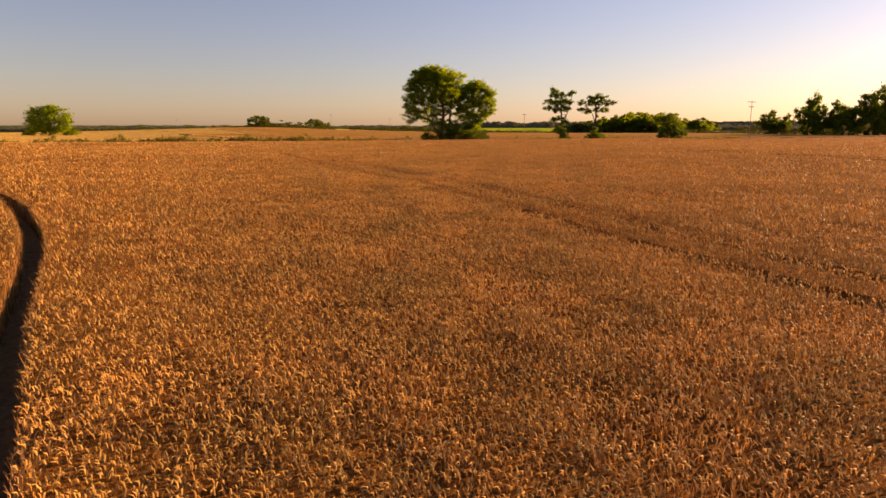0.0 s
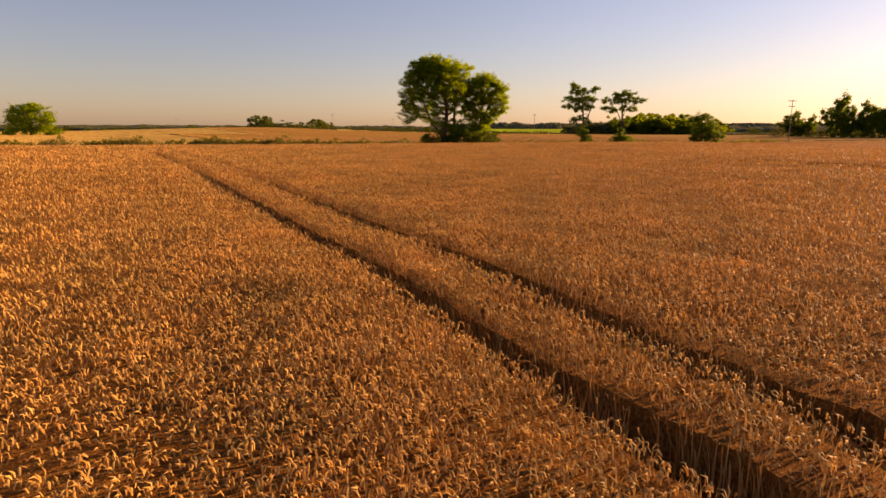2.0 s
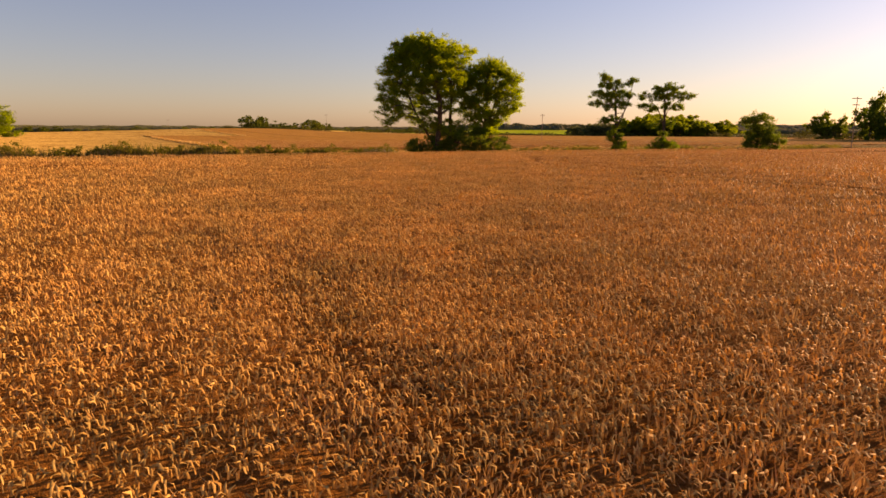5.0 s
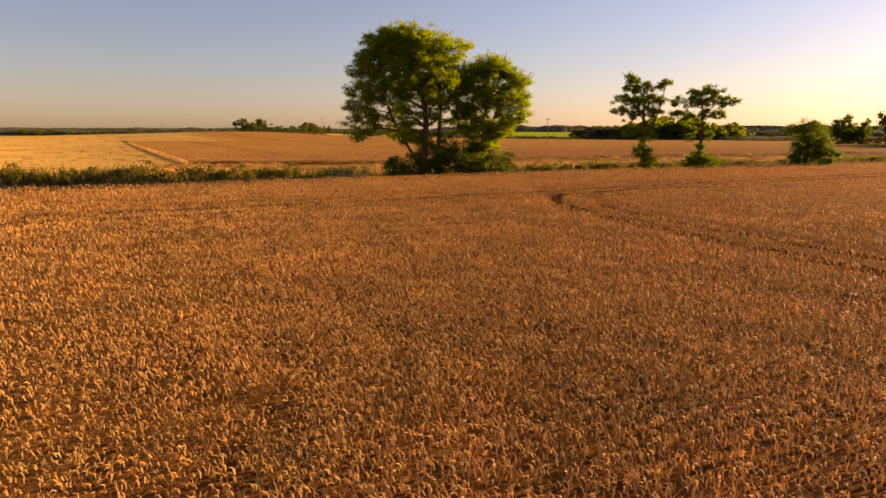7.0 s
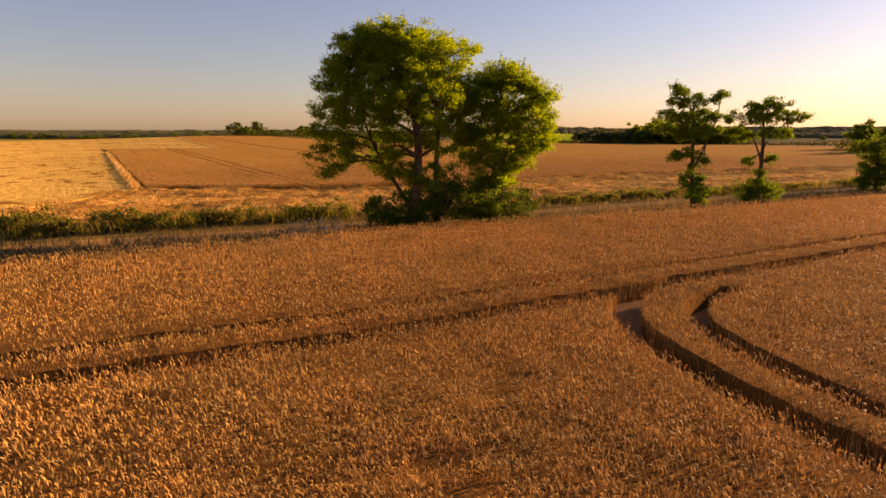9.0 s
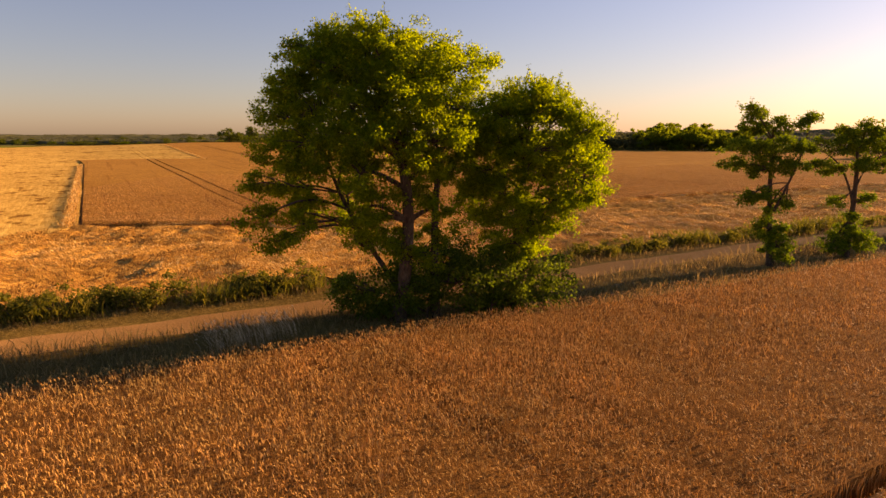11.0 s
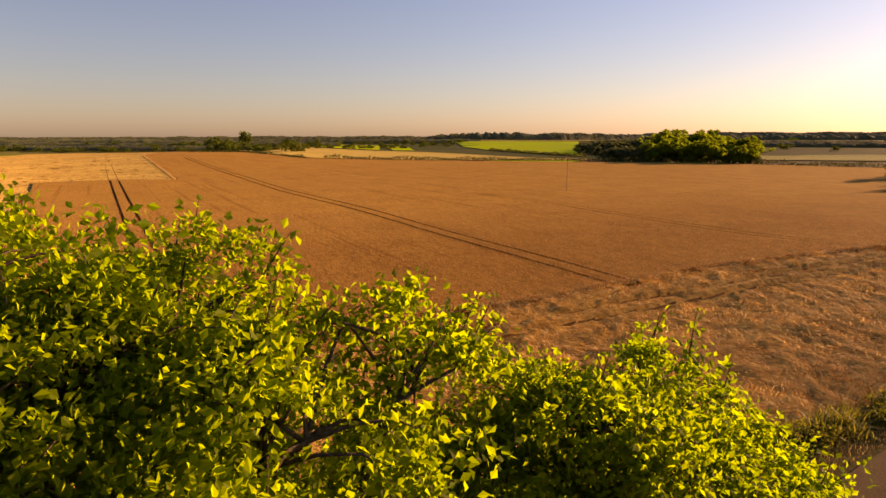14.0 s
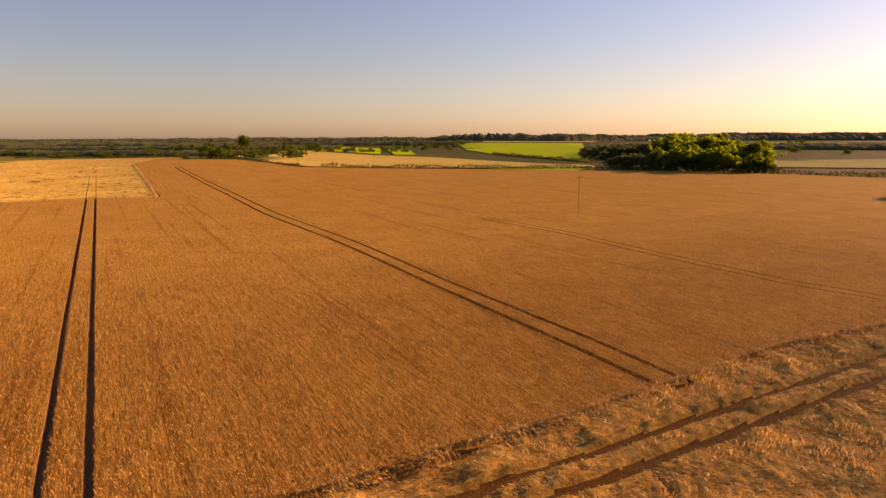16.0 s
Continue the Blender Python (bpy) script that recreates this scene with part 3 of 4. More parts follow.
def rod_ears(x, y, z, length, width, heading, lean):
    """Nodding ears: a plump ridged strip that arches over and ends in a blunt tip."""
    n = len(x)
    hx, hy = np.cos(heading), np.sin(heading)
    turn = heading + rng.normal(0, 0.5, n)
    sd = np.stack([-np.sin(turn), np.cos(turn), rng.normal(0, 0.3, n)], 1) * width[:, None]
    base = np.stack([x, y, z], 1)
    droop = lean + rng.uniform(0.7, 1.6, n)

    def ahead(a, part):
        return np.stack([hx * np.sin(a), hy * np.sin(a), np.cos(a)], 1) * (part * length)[:, None]

    def out(a):
        return np.stack([-hx * np.cos(a), -hy * np.cos(a), np.sin(a)], 1) * (0.8 * width)[:, None]
    m = base + ahead(lean, 0.5)
    t = m + ahead(droop, 0.5)
    V = np.stack([base + 0.55 * sd, base - 0.55 * sd, m + sd, m - sd, m + out(0.5 * (lean + droop)), t], 1).reshape(-1, 3)
    off = np.arange(n)[:, None] * 6
    return V, np.concatenate([off + np.array(k) for k in ((0, 1, 4), (0, 4, 2), (1, 3, 4), (2, 4, 5), (4, 3, 5))])


def flat_ears(x, y, z, length, width, heading, lean):
    """Ears further off: a bent diamond each."""
    return blades(x, y, z, length, width, heading, lean)


def scatter_wheat(count, width, y0, y1, reach):
    """Positions over the near field, thickest under the flight line."""
    x = 1.0 + width * np.tan(rng.uniform(-1, 1, count) * math.atan(reach / width))
    y = rng.uniform(y0, y1, count)
    ok = (y < hedge_y(x, EDGE_Q) + 0.1) & (rng.uniform(0, 1, count) < 0.86 + 0.14 * vnoise(x, y, 0.7, 21))
    x, y = x[ok], y[ok]
    ok = near_dist(x, y, TRACKS1 + GAPS) > 1.03
    return x[ok], y[ok]


def wheat_top(x, y):
    return land(x, y) + 0.715 + 0.05 * vnoise(x, y, 0.5, 11) + 0.045 * vnoise(x, y, 1.7, 12)


def build_wheat():
    EV, SV = [], []
    for count, width, y0, y1, reach, big in ((265000, 5.0, 1.5, 46, 25, 1.0), (120000, 9.0, 46, 66, 28, 1.1), (215000, 12.0, 66, 112, 34, 1.12)):
        x, y = scatter_wheat(count, width, y0, y1, reach)
        n = len(x)
        z = wheat_top(x, y) + rng.normal(0, 0.03, n)
        heading = rng.normal(2.6, 1.2, n)
        length, lean = rng.uniform(0.065, 0.095, n) * big, np.abs(rng.normal(0.45, 0.35, n))
        far = np.abs(x - 1) + rng.normal(0, 1.6, n) + 0.35 * np.maximum(y - 52, 0) > 6.5
        k = ~far
        EV.append(rod_ears(x[k], y[k], z[k], length[k], rng.uniform(0.0070, 0.0100, k.sum()), heading[k], lean[k]))
        grow = 1 + 0.35 * smooth01(6, 22, np.abs(x[far] - 1))
        EV.append(flat_ears(x[far], y[far], z[far], length[far] * 1.1 * grow, rng.uniform(0.0085, 0.0125, far.sum()) * grow, heading[far], lean[far]))
        if y0 < 60:                                    # the wider field beside the flight line, in larger strokes
            m = 110000 if y0 < 40 else 60000
            fx = 1 + rng.choice([-1, 1], m) * 58 * rng.uniform(0, 1, m) ** 1.35
            fy = rng.uniform(y0, y1, m)
            ok = (fy < hedge_y(fx, EDGE_Q)) & (near_dist(fx, fy, TRACKS1 + GAPS) > 1.1)
            fx, fy = fx[ok], fy[ok]
            m = len(fx)
            fz, turn, tip = wheat_top(fx, fy) + rng.normal(0, 0.03, m), rng.normal(2.6, 1.2, m), np.abs(rng.normal(0.45, 0.35, m))
            grow = 1.05 + 0.35 * smooth01(5, 22, np.abs(fx - 1))
            k = np.abs(fx - 1) + rng.normal(0, 1.6, m) + 0.35 * np.maximum(fy - 52, 0) < 6.5
            EV.append(rod_ears(fx[k], fy[k], fz[k], rng.uniform(0.065, 0.095, k.sum()) * big, rng.uniform(0.0070, 0.0100, k.sum()), turn[k], tip[k]))
            k = ~k
            EV.append(flat_ears(fx[k], fy[k], fz[k], rng.uniform(0.08, 0.12, k.sum()) * grow[k], rng.uniform(0.010, 0.016, k.sum()) * grow[k], turn[k], tip[k]))
        x, y = scatter_wheat(int(count * 0.85), width, y0, y1, reach)
        n = len(x)
        grow = big * (1 + 0.8 * smooth01(6, 22, np.abs(x - 1)))
        hgt = rng.uniform(0.16, 0.28, n)
        SV.append(blades(x, y, wheat_top(x, y) - 0.05 - hgt * 0.95, hgt, rng.uniform(0.005, 0.012, n) * grow, rng.uniform(0, 6.28, n), np.abs(rng.normal(0.25, 0.3, n))))
    V, F = join(EV)
    tagged(obj("wheat_ears", V, F, M_EAR, smooth=True), "nodding ripe golden wheat ears", "wheat", kind="stuff")
    V, F = join(SV)
    tagged(obj("wheat_stems", V, F, M_STEM), "dry golden wheat stems and leaves below the ears", "wheat", kind="stuff")


def build_rim(tracks, x0, x1, ymax, per, thick):
    """Bent ears and stalks along the wheel marks and the field's edge."""
    xs, ys = [], []
    for line, half in tracks:
        m = (line[:, 0] > x0) & (line[:, 0] < x1) & (line[:, 1] > 0)
        l = line[m]
        if len(l) < 3:
            continue
        k = rng.integers(0, len(l) - 1, int(len(l) * per))
        t = rng.uniform(0, 1, len(k))[:, None]
        p = l[k] * (1 - t) + l[k + 1] * t
        d = l[k + 1] - l[k]
        d /= np.linalg.norm(d, axis=1)[:, None]
        s = rng.choice([-1, 1], len(k)) * half * rng.uniform(0.86, 1.15, len(k))
        p = p + np.stack([-d[:, 1], d[:, 0]], 1) * s[:, None]
        xs.append(p[:, 0])
        ys.append(p[:, 1])
    x, y = np.concatenate(xs), np.concatenate(ys)
    ok = (near_dist(x, y, tracks) > 0.8) & (y < ymax)
    x, y = x[ok], y[ok]
    n = len(x)
    z = land(x, y) + rng.uniform(0.45, 0.8, n)
    h = rng.uniform(0, 6.28, n)
    V, F = rod_ears(x, y, z, rng.uniform(0.08, 0.12, n) * thick, rng.uniform(0.005, 0.008, n) * thick, h, np.abs(rng.normal(0.7, 0.4, n)))
    V2, F2 = stems(x, y, z, rng.uniform(0.3, 0.6, n), rng.uniform(0.004, 0.007, n) * thick, h, rng.uniform(0, 0.1, n))
    tagged(obj("wheat_edge", np.concatenate([V, V2]), np.concatenate([F, F2 + len(V)]), M_STEM), "stray wheat stalks leaning over the wheel marks", "wheat", kind="stuff")


build_wheat()
build_rim(TRACKS1[:6], -24, 26, 82, 24, 1.0)
build_rim(TRACKS1[6:8], -24, 26, 82, 11, 1.0)
build_rim(TRACKS2[:4], -60, 20, 190, 12, 1.8)


def edge_stalks():
    """Standing stalks that make up the sides of the wheel marks."""
    px, py = [], []
    for number, (line, half) in enumerate(TRACKS1[:10]):
        l = line[(line[:, 0] > -26) & (line[:, 0] < 30) & (line[:, 1] > 0) & (line[:, 1] < 90)]
        if len(l) < 3:
            continue
        k = rng.integers(0, len(l) - 1, len(l) * 110)
        t = rng.uniform(0, 1, len(k))[:, None]
        d = l[k + 1] - l[k]
        d /= np.linalg.norm(d, axis=1)[:, None]
        s = rng.choice([-1, 1], len(k)) * half * (rng.uniform(0.93, 1.06, len(k)) if number < 4 else rng.uniform(0.98, 1.12, len(k)))
        p = l[k] * (1 - t) + l[k + 1] * t + np.stack([-d[:, 1], d[:, 0]], 1) * s[:, None]
        px.append(p[:, 0])
        py.append(p[:, 1])
    x, y = np.concatenate(px), np.concatenate(py)
    ok = near_dist(x, y, TRACKS1[:10]) > 0.87
    x, y = x[ok], y[ok]
    n = len(x)
    V, F = blades(x, y, land(x, y), rng.uniform(0.45, 0.74, n), rng.uniform(0.004, 0.011, n), rng.uniform(0, 6.28, n), np.abs(rng.normal(0.04, 0.06, n)))
    tagged(obj("wheat_stems", V, F, M_STEM), "dry wheat stalks standing along the wheel marks", "wheat", kind="stuff")


edge_stalks()


def straw_tufts():
    n = 104000
    x = np.concatenate([rng.uniform(-29, 62, n - 30000), rng.uniform(-12, 40, 30000)])
    lo, hi = 97.6 + 0.52 * x, edge2(x) + 0.4
    y = lo + (hi - lo) * rng.uniform(0, 1, n)
    mid = RUTS[0][rng.integers(0, len(RUTS[0]), 30000)]
    x[-30000:], y[-30000:] = mid[:, 0] + rng.normal(0.4, 0.9, 30000), mid[:, 1] + rng.normal(1.0, 1.1, 30000)
    dr = near_dist(x, y, [(r, w) for r, w in zip(RUTS, RUT_HALF)])
    ok = dr > rng.uniform(1.25, 1.9, n)
    x, y, dr = x[ok], y[ok], dr[ok]
    z = land(x, y) + (lodged_height(x, y) - land(x, y)) * smooth01(0.95, 2.0, dr) - 0.04 + 0.1 * np.exp(-((dr - 2.1) / 0.6) ** 2)
    ex = rng.uniform(-27, 80, 30000)
    ed = np.abs(rng.normal(0, 0.45, 30000))
    ey = edge2(ex) - ed + 0.25
    x, y, z = np.r_[x, ex], np.r_[y, ey], np.r_[z, land(ex, ey) + rng.uniform(0.15, 0.62, 30000) * np.exp(-ed)]
    h = 2.2 + 1.9 * vnoise(x, y, 2.2, 8) + rng.normal(0, 0.35, len(x))
    size = rng.uniform(0.24, 0.58, len(x)) * np.r_[np.interp(dr, [1.25, 1.9, 3.2], [0.3, 0.55, 1.0]), np.ones(len(ex))]
    wide, lean = rng.uniform(0.012, 0.036, len(x)), rng.uniform(0.7, 1.25, len(x))
    # brown stretches among the pale ones
    u = y - 0.52 * x
    brown = 1.1 * vnoise(x, y, 3.4, 61) + 0.7 * vnoise(x, y, 1.1, 62) + np.interp(x, [-16, -9, -3, 14, 30], [0.8, 0.7, -0.1, 0.0, 0.25]) + np.interp(u, [97, 106, 113, 117], [0.45, 0.0, -0.45, 0.15]) > rng.normal(0.52, 0.25, len(x))
    for pick, mat, label in ((~brown, M_STRAW, "pale bent straw of the flattened wheat"), (brown, M_BROWN, "darker brown straw of the flattened wheat")):
        V, F = blades(x[pick], y[pick], z[pick], size[pick], wide[pick], h[pick], lean[pick])
        tagged(obj("loose_straw", V, F, mat), label, "straw", kind="stuff")


straw_tufts()


def cut_edge():
    """Bright straw along the rim of the cut ground."""
    line = np.concatenate([polyline([(-27.2, 112.5), (-55, 159.8), (-83.7, 208.6)], 0.5), polyline([(-97.6, 230.3), (-84.7, 239.6), (-68.0, 242.8), (-85.2, 274.4), (-141.0, 372.8)], 1.0)])
    n = len(line) * 42
    k = rng.integers(0, len(line), n)
    x, y = line[k, 0] + rng.normal(-0.2, 0.2, n), line[k, 1] + rng.normal(-0.1, 0.2, n)
    V, F = blades(x, y, land(x, y) + rng.uniform(0.2, 0.5, n), rng.uniform(0.3, 0.7, n), rng.uniform(0.02, 0.06, n), rng.uniform(0, 6.28, n), rng.uniform(0.3, 1.1, n))
    tagged(obj("loose_straw", V, F, M_STRAW), "bright straw along the rim of the cut ground", "straw", kind="stuff")


cut_edge()


def far_wheat():
    n = 125000
    x = rng.uniform(-45, 60, n)
    y = edge2(x) + 60 * rng.uniform(0, 1, n) ** 1.7
    ok = (near_dist(x, y, TRACKS2) > 1.0) & inside(x, y, FIELD2)
    x, y = x[ok], y[ok]
    n = len(x)
    z = land(x, y) + 0.71 + 0.05 * wobble(x, y, 0.7)
    V, F = blades(x, y, z - 0.06, rng.uniform(0.12, 0.22, n), rng.uniform(0.010, 0.022, n), rng.normal(2.6, 0.9, n), rng.uniform(0.2, 0.8, n))
    tagged(obj("wheat_ears", V, F, M_STEM), "ripe wheat ears of the far field", "wheat", kind="stuff")


far_wheat()


def verge_grass():
    n = 80000
    x = np.concatenate([rng.uniform(-45, 60, n), rng.uniform(-60, -4, n // 6), rng.uniform(-190, 200, n // 3)])
    m = len(x)
    side = rng.uniform(0, 1, m)
    q = np.where(side < 0.62, rng.uniform(85.7, 91.9, m), rng.uniform(94.5, 98.6, m))
    q = q + bend(x) * np.where(q < 93, (q - 85.7) / 6.2, (98.6 - q) / 4.1)
    y = hedge_y(x, q)
    patchy = wobble(x, y, 1.1, 2.0) + wobble(x, y, 3.0, 1.0)
    ok = rng.uniform(-1.3, 1.2, m) < patchy + 0.5
    x, y, q = x[ok], y[ok], q[ok]
    m = len(x)
    h = rng.uniform(0.2, 0.62, m) * (1 + 0.5 * wobble(x, y, 2.1)) * np.where(q < 92, np.interp(q, [85, 88, 90, 91.5, 92], [1.0, 1.2, 1.4, 1.75, 0.8]) * np.interp(x, [-24, -17, -12], [1.5, 1.25, 0.95]), np.interp(q, [94.4, 95.5, 98], [0.3, 1.0, 1.3]) * np.interp(x, [-24, -14], [1.6, 1.0]))
    V, F = blades(x, y, land(x, y), np.maximum(h, 0.12), rng.uniform(0.006, 0.018, m) * np.interp(np.abs(x), [30, 90], [1, 2.2]), rng.uniform(0, 6.28, m), rng.uniform(0.2, 0.95, m))
    tagged(obj("verge_grass", V, F, M_GRASS), "tall dry grass growing on the track verges", "grass", kind="stuff")


verge_grass()


def verge_weeds():
    """Tall green weeds and grasses standing in clumps along the far verge."""
    n = 42000
    x = np.concatenate([rng.uniform(-60, -4, n // 2), rng.uniform(8, 62, n // 2)])
    q = rng.normal(96.5, 0.55, len(x)) + 0.5 * bend(x)
    y = hedge_y(x, q)
    thick = vnoise(x, y, 2.6, 51) + 0.5 * vnoise(x, y, 0.9, 52)
    ok = (q > 95.0) & (q < 98.2) & (thick > rng.uniform(-0.6, 0.7, len(x)))
    x, y, thick = x[ok], y[ok], thick[ok]
    m = len(x)
    h = rng.uniform(0.45, 1.05, m) * (1 + 0.35 * thick) * np.interp(x, [-22, -14], [1.5, 1.0])
    dry = (x < -15) & (rng.uniform(0, 1, m) < 0.3)
    for pick, name, mat, label in ((~dry, "verge_weeds", M_WEED, "tall green weeds standing along the farm track"), (dry, "verge_grass", M_GRASS, "tall dry grass standing among the weeds")):
        k = np.where(pick)[0]
        V, F = blades(x[k], y[k], land(x[k], y[k]), h[k], rng.uniform(0.012, 0.035, len(k)), rng.uniform(0, 6.28, len(k)), rng.uniform(0.15, 0.85, len(k)))
        tagged(obj(name, V, F, mat), label, "weeds" if name == "verge_weeds" else "grass", kind="stuff")


verge_weeds()


def seed_heads():
    """A tuft of pale grass plumes on the near verge."""
    r = np.random.default_rng(71)
    n = 260
    k = r.uniform(0, 1, n)
    x, y = -5.6 + 2.2 * k + r.normal(0, 0.22, n), 84.8 + 2.0 * k + r.normal(0, 0.3, n)
    h = r.uniform(0.75, 1.15, n)
    head = r.normal(2.9, 0.5, n)
    stalk = blades(x, y, land(x, y), h, np.full(n, 0.004), head, np.abs(r.normal(0.35, 0.12, n)))
    tip = np.stack([x + np.cos(head) * h * 0.3, y + np.sin(head) * h * 0.3, land(x, y) + h * 0.86], 1)
    plume = blades(tip[:, 0], tip[:, 1], tip[:, 2], r.uniform(0.14, 0.24, n), r.uniform(0.010, 0.018, n), head, np.abs(r.normal(0.8, 0.2, n)))
    V, F = join([stalk, plume])
    tagged(obj("verge_grass", V, F, M_PLUME), "pale feathery grass seed heads on the verge", "grass", kind="stuff")


seed_heads()


# ---------- trees ----------
def tube(points, radii, sides=7):
    p = np.array(points, float)
    r = np.array(radii, float)
    t = np.gradient(p, axis=0)
    t /= np.linalg.norm(t, axis=1)[:, None] + 1e-9
    ref = np.where(np.abs(t[:, 2:3]) > 0.9, np.array([[1.0, 0, 0]]), np.array([[0, 0, 1.0]]))
    a = np.cross(t, ref)
    a /= np.linalg.norm(a, axis=1)[:, None]
    b = np.cross(t, a)
    an = np.linspace(0, 2 * np.pi, sides, endpoint=False)
    V = p[:, None] + r[:, None, None] * (np.cos(an)[None, :, None] * a[:, None] + np.sin(an)[None, :, None] * b[:, None])
    V = V.reshape(-1, 3)
    i = np.arange(len(p) - 1)[:, None] * sides
    k = np.arange(sides)[None]
    k2 = (k + 1) % sides
    F = np.stack([i + k, i + k2, i + k2 + sides, i + k + sides], -1).reshape(-1, 4)
    return V, F


def bent(a, b, r, sag=0.15, n=6):
    a, b = np.array(a, float), np.array(b, float)
    d = np.linalg.norm(b - a)
    t = np.linspace(0, 1, n)[:, None]
    off = r.normal(0, sag * d, 3) * np.array([1, 1, 0.4])
    return a + (b - a) * t + np.sin(np.pi * t) * off + np.array([0, 0, 0.12 * d]) * np.sin(np.pi * t)


def leaf_cards(c, size, r):
    """Rhombic folded leaves at the points c."""
    n = len(c)
    ax = r.normal(0, 1, (n, 3))
    ax[:, 2] -= 0.5
    ax /= np.linalg.norm(ax, axis=1)[:, None]
    nr = r.normal(0, 1, (n, 3)) + np.array([0, 0, 0.9])
    sd = np.cross(ax, nr)
    sd /= np.linalg.norm(sd, axis=1)[:, None] + 1e-9
    up = np.cross(sd, ax)
    s = size[:, None]
    V = np.stack([c, c + ax * s * 0.5 + sd * s * 0.32 + up * s * 0.1, c + ax * s, c + ax * s * 0.5 - sd * s * 0.32 + up * s * 0.1], 1).reshape(-1, 3)
    off = np.arange(n)[:, None] * 4
    return V, np.concatenate([off + np.array((0, 1, 2)), off + np.array((0, 2, 3))])


def tree(name, base, stems_list, lobes, leaves, leaf, mat, label, category="tree", seed=1, clump=0.32, sprays=0, bark=True, fill=0.55):
    """A tree: stems rise from the base, limbs run into the lobes of the crown, twigs to their skin, and leaves sit in clumps there.
    stems_list: (foot, top, radius); lobes: (centre, radii), all from the base."""
    r = np.random.default_rng(seed)
    root = thing(name, base)
    vol = np.array([l[1][0] * l[1][1] + l[1][1] * l[1][2] + l[1][0] * l[1][2] for l in lobes])
    vol = vol / vol.sum()
    wood, twig_pts = [], []
    tops = []
    for foot, top, rad in stems_list:
        line = bent(foot, top, r, 0.05, 9)
        line[0] = foot
        tr = np.linspace(rad, rad * 0.35, 9)
        tr[0] *= 1.35
        if bark:
            v, f = tube(line, tr, 9)
            obj("trunk", v, f, M_BARK, root, smooth=True)
        tops.append((line, tr))
    cl = []
    for (c, rad), share in zip(lobes, vol):
        c, rad = np.array(c, float), np.array(rad, float)
        best = min(tops, key=lambda s: np.linalg.norm(s[0] - c, axis=1).min())
        k = int(np.argmin(np.linalg.norm(best[0] - c, axis=1) + 0.6 * np.maximum(best[0][:, 2] - c[2] + 0.6, 0)))
        k = max(2, min(k, 7))
        limb = bent(best[0][k], c, r, 0.10, 6)
        if bark:
            wood.append(tube(limb, np.linspace(best[1][k] * 0.6, 0.035, 6), 6))
        nt = max(8, int(leaves * share / 56))
        ns = max(9, int(20 * max(rad.max(), 0.6)))
        d = r.normal(0, 1, (ns, 3))
        d /= np.linalg.norm(d, axis=1)[:, None]
        sub = c + d * rad * r.uniform(0.4, 1.0, (ns, 1))
        size = np.maximum(rad.mean() * r.uniform(0.16, 0.36, ns), 0.18)
        k2 = r.integers(0, ns, nt)
        d = r.normal(0, 1, (nt, 3)) + np.array([0, 0, 0.25])
        d /= np.linalg.norm(d, axis=1)[:, None]
        e = sub[k2] + d * size[k2][:, None] * r.uniform(fill, 1.0, (nt, 1)) * np.array([1.15, 1.15, 0.85])
        loose = r.uniform(0, 1, nt) < 0.14
        e[loose] = (c + d * rad * r.uniform(0.4, 1.0, (nt, 1)))[loose]
        for j in range(nt):
            if bark and leaves > 3000 and j % 5 == 0:
                wood.append(tube(bent(limb[r.integers(3, 6)], e[j], r, 0.08, 4), np.linspace(0.028, 0.006, 4), 3))
        cl.append(e)
    c = np.concatenate(cl)
    per = max(3, int(leaves / len(c)))
    spread = clump * r.uniform(0.6, 1.3, len(c))
    pts = np.repeat(c, per, 0) + r.normal(0, 1, (len(c) * per, 3)) * np.repeat(spread, per)[:, None] * np.array([1, 1, 0.62])
    pts = pts[pts[:, 2] > 0.03]
    if sprays:
        mid, span = c.mean(0), c.std(0)
        out = (c - mid) / span
        far_out = np.linalg.norm(out, axis=1)
        top = np.argsort(-c[:, 2] + r.normal(0, 1.2, len(c)))[:sprays // 3]
        skin = np.argsort(-far_out + r.normal(0, 0.35, len(c)))[:sprays - len(top)]
        for j in np.r_[top, skin]:
            h, k = c[j], r.integers(9, 22)
            g = out[j] / far_out[j] * 0.8 + np.array([r.normal(0, 0.35), r.normal(0, 0.35), r.uniform(0.1, 0.9)])
            g *= r.uniform(0.25, 0.6) / np.linalg.norm(g)
            if bark:
                wood.append(tube(np.stack([h, h + 0.5 * g, h + g]), [0.012, 0.008, 0.003], 3))
            pts = np.concatenate([pts, h + g * r.uniform(0.2, 1.0, (k, 1)) + r.normal(0, 0.05, (k, 3))])
    if wood:
        v, f = join(wood)
        obj("branch", v, f, M_BARK, root, smooth=True)["kind"] = "stuff"
    v, f = leaf_cards(pts, leaf * r.uniform(0.6, 1.25, len(pts)), r)
    crown = obj("crown", v, f, mat, root)
    crown["kind"] = "stuff"
    tagged(root, label, category)
    return root


def gz(x, y):
    return float(land(x, y))


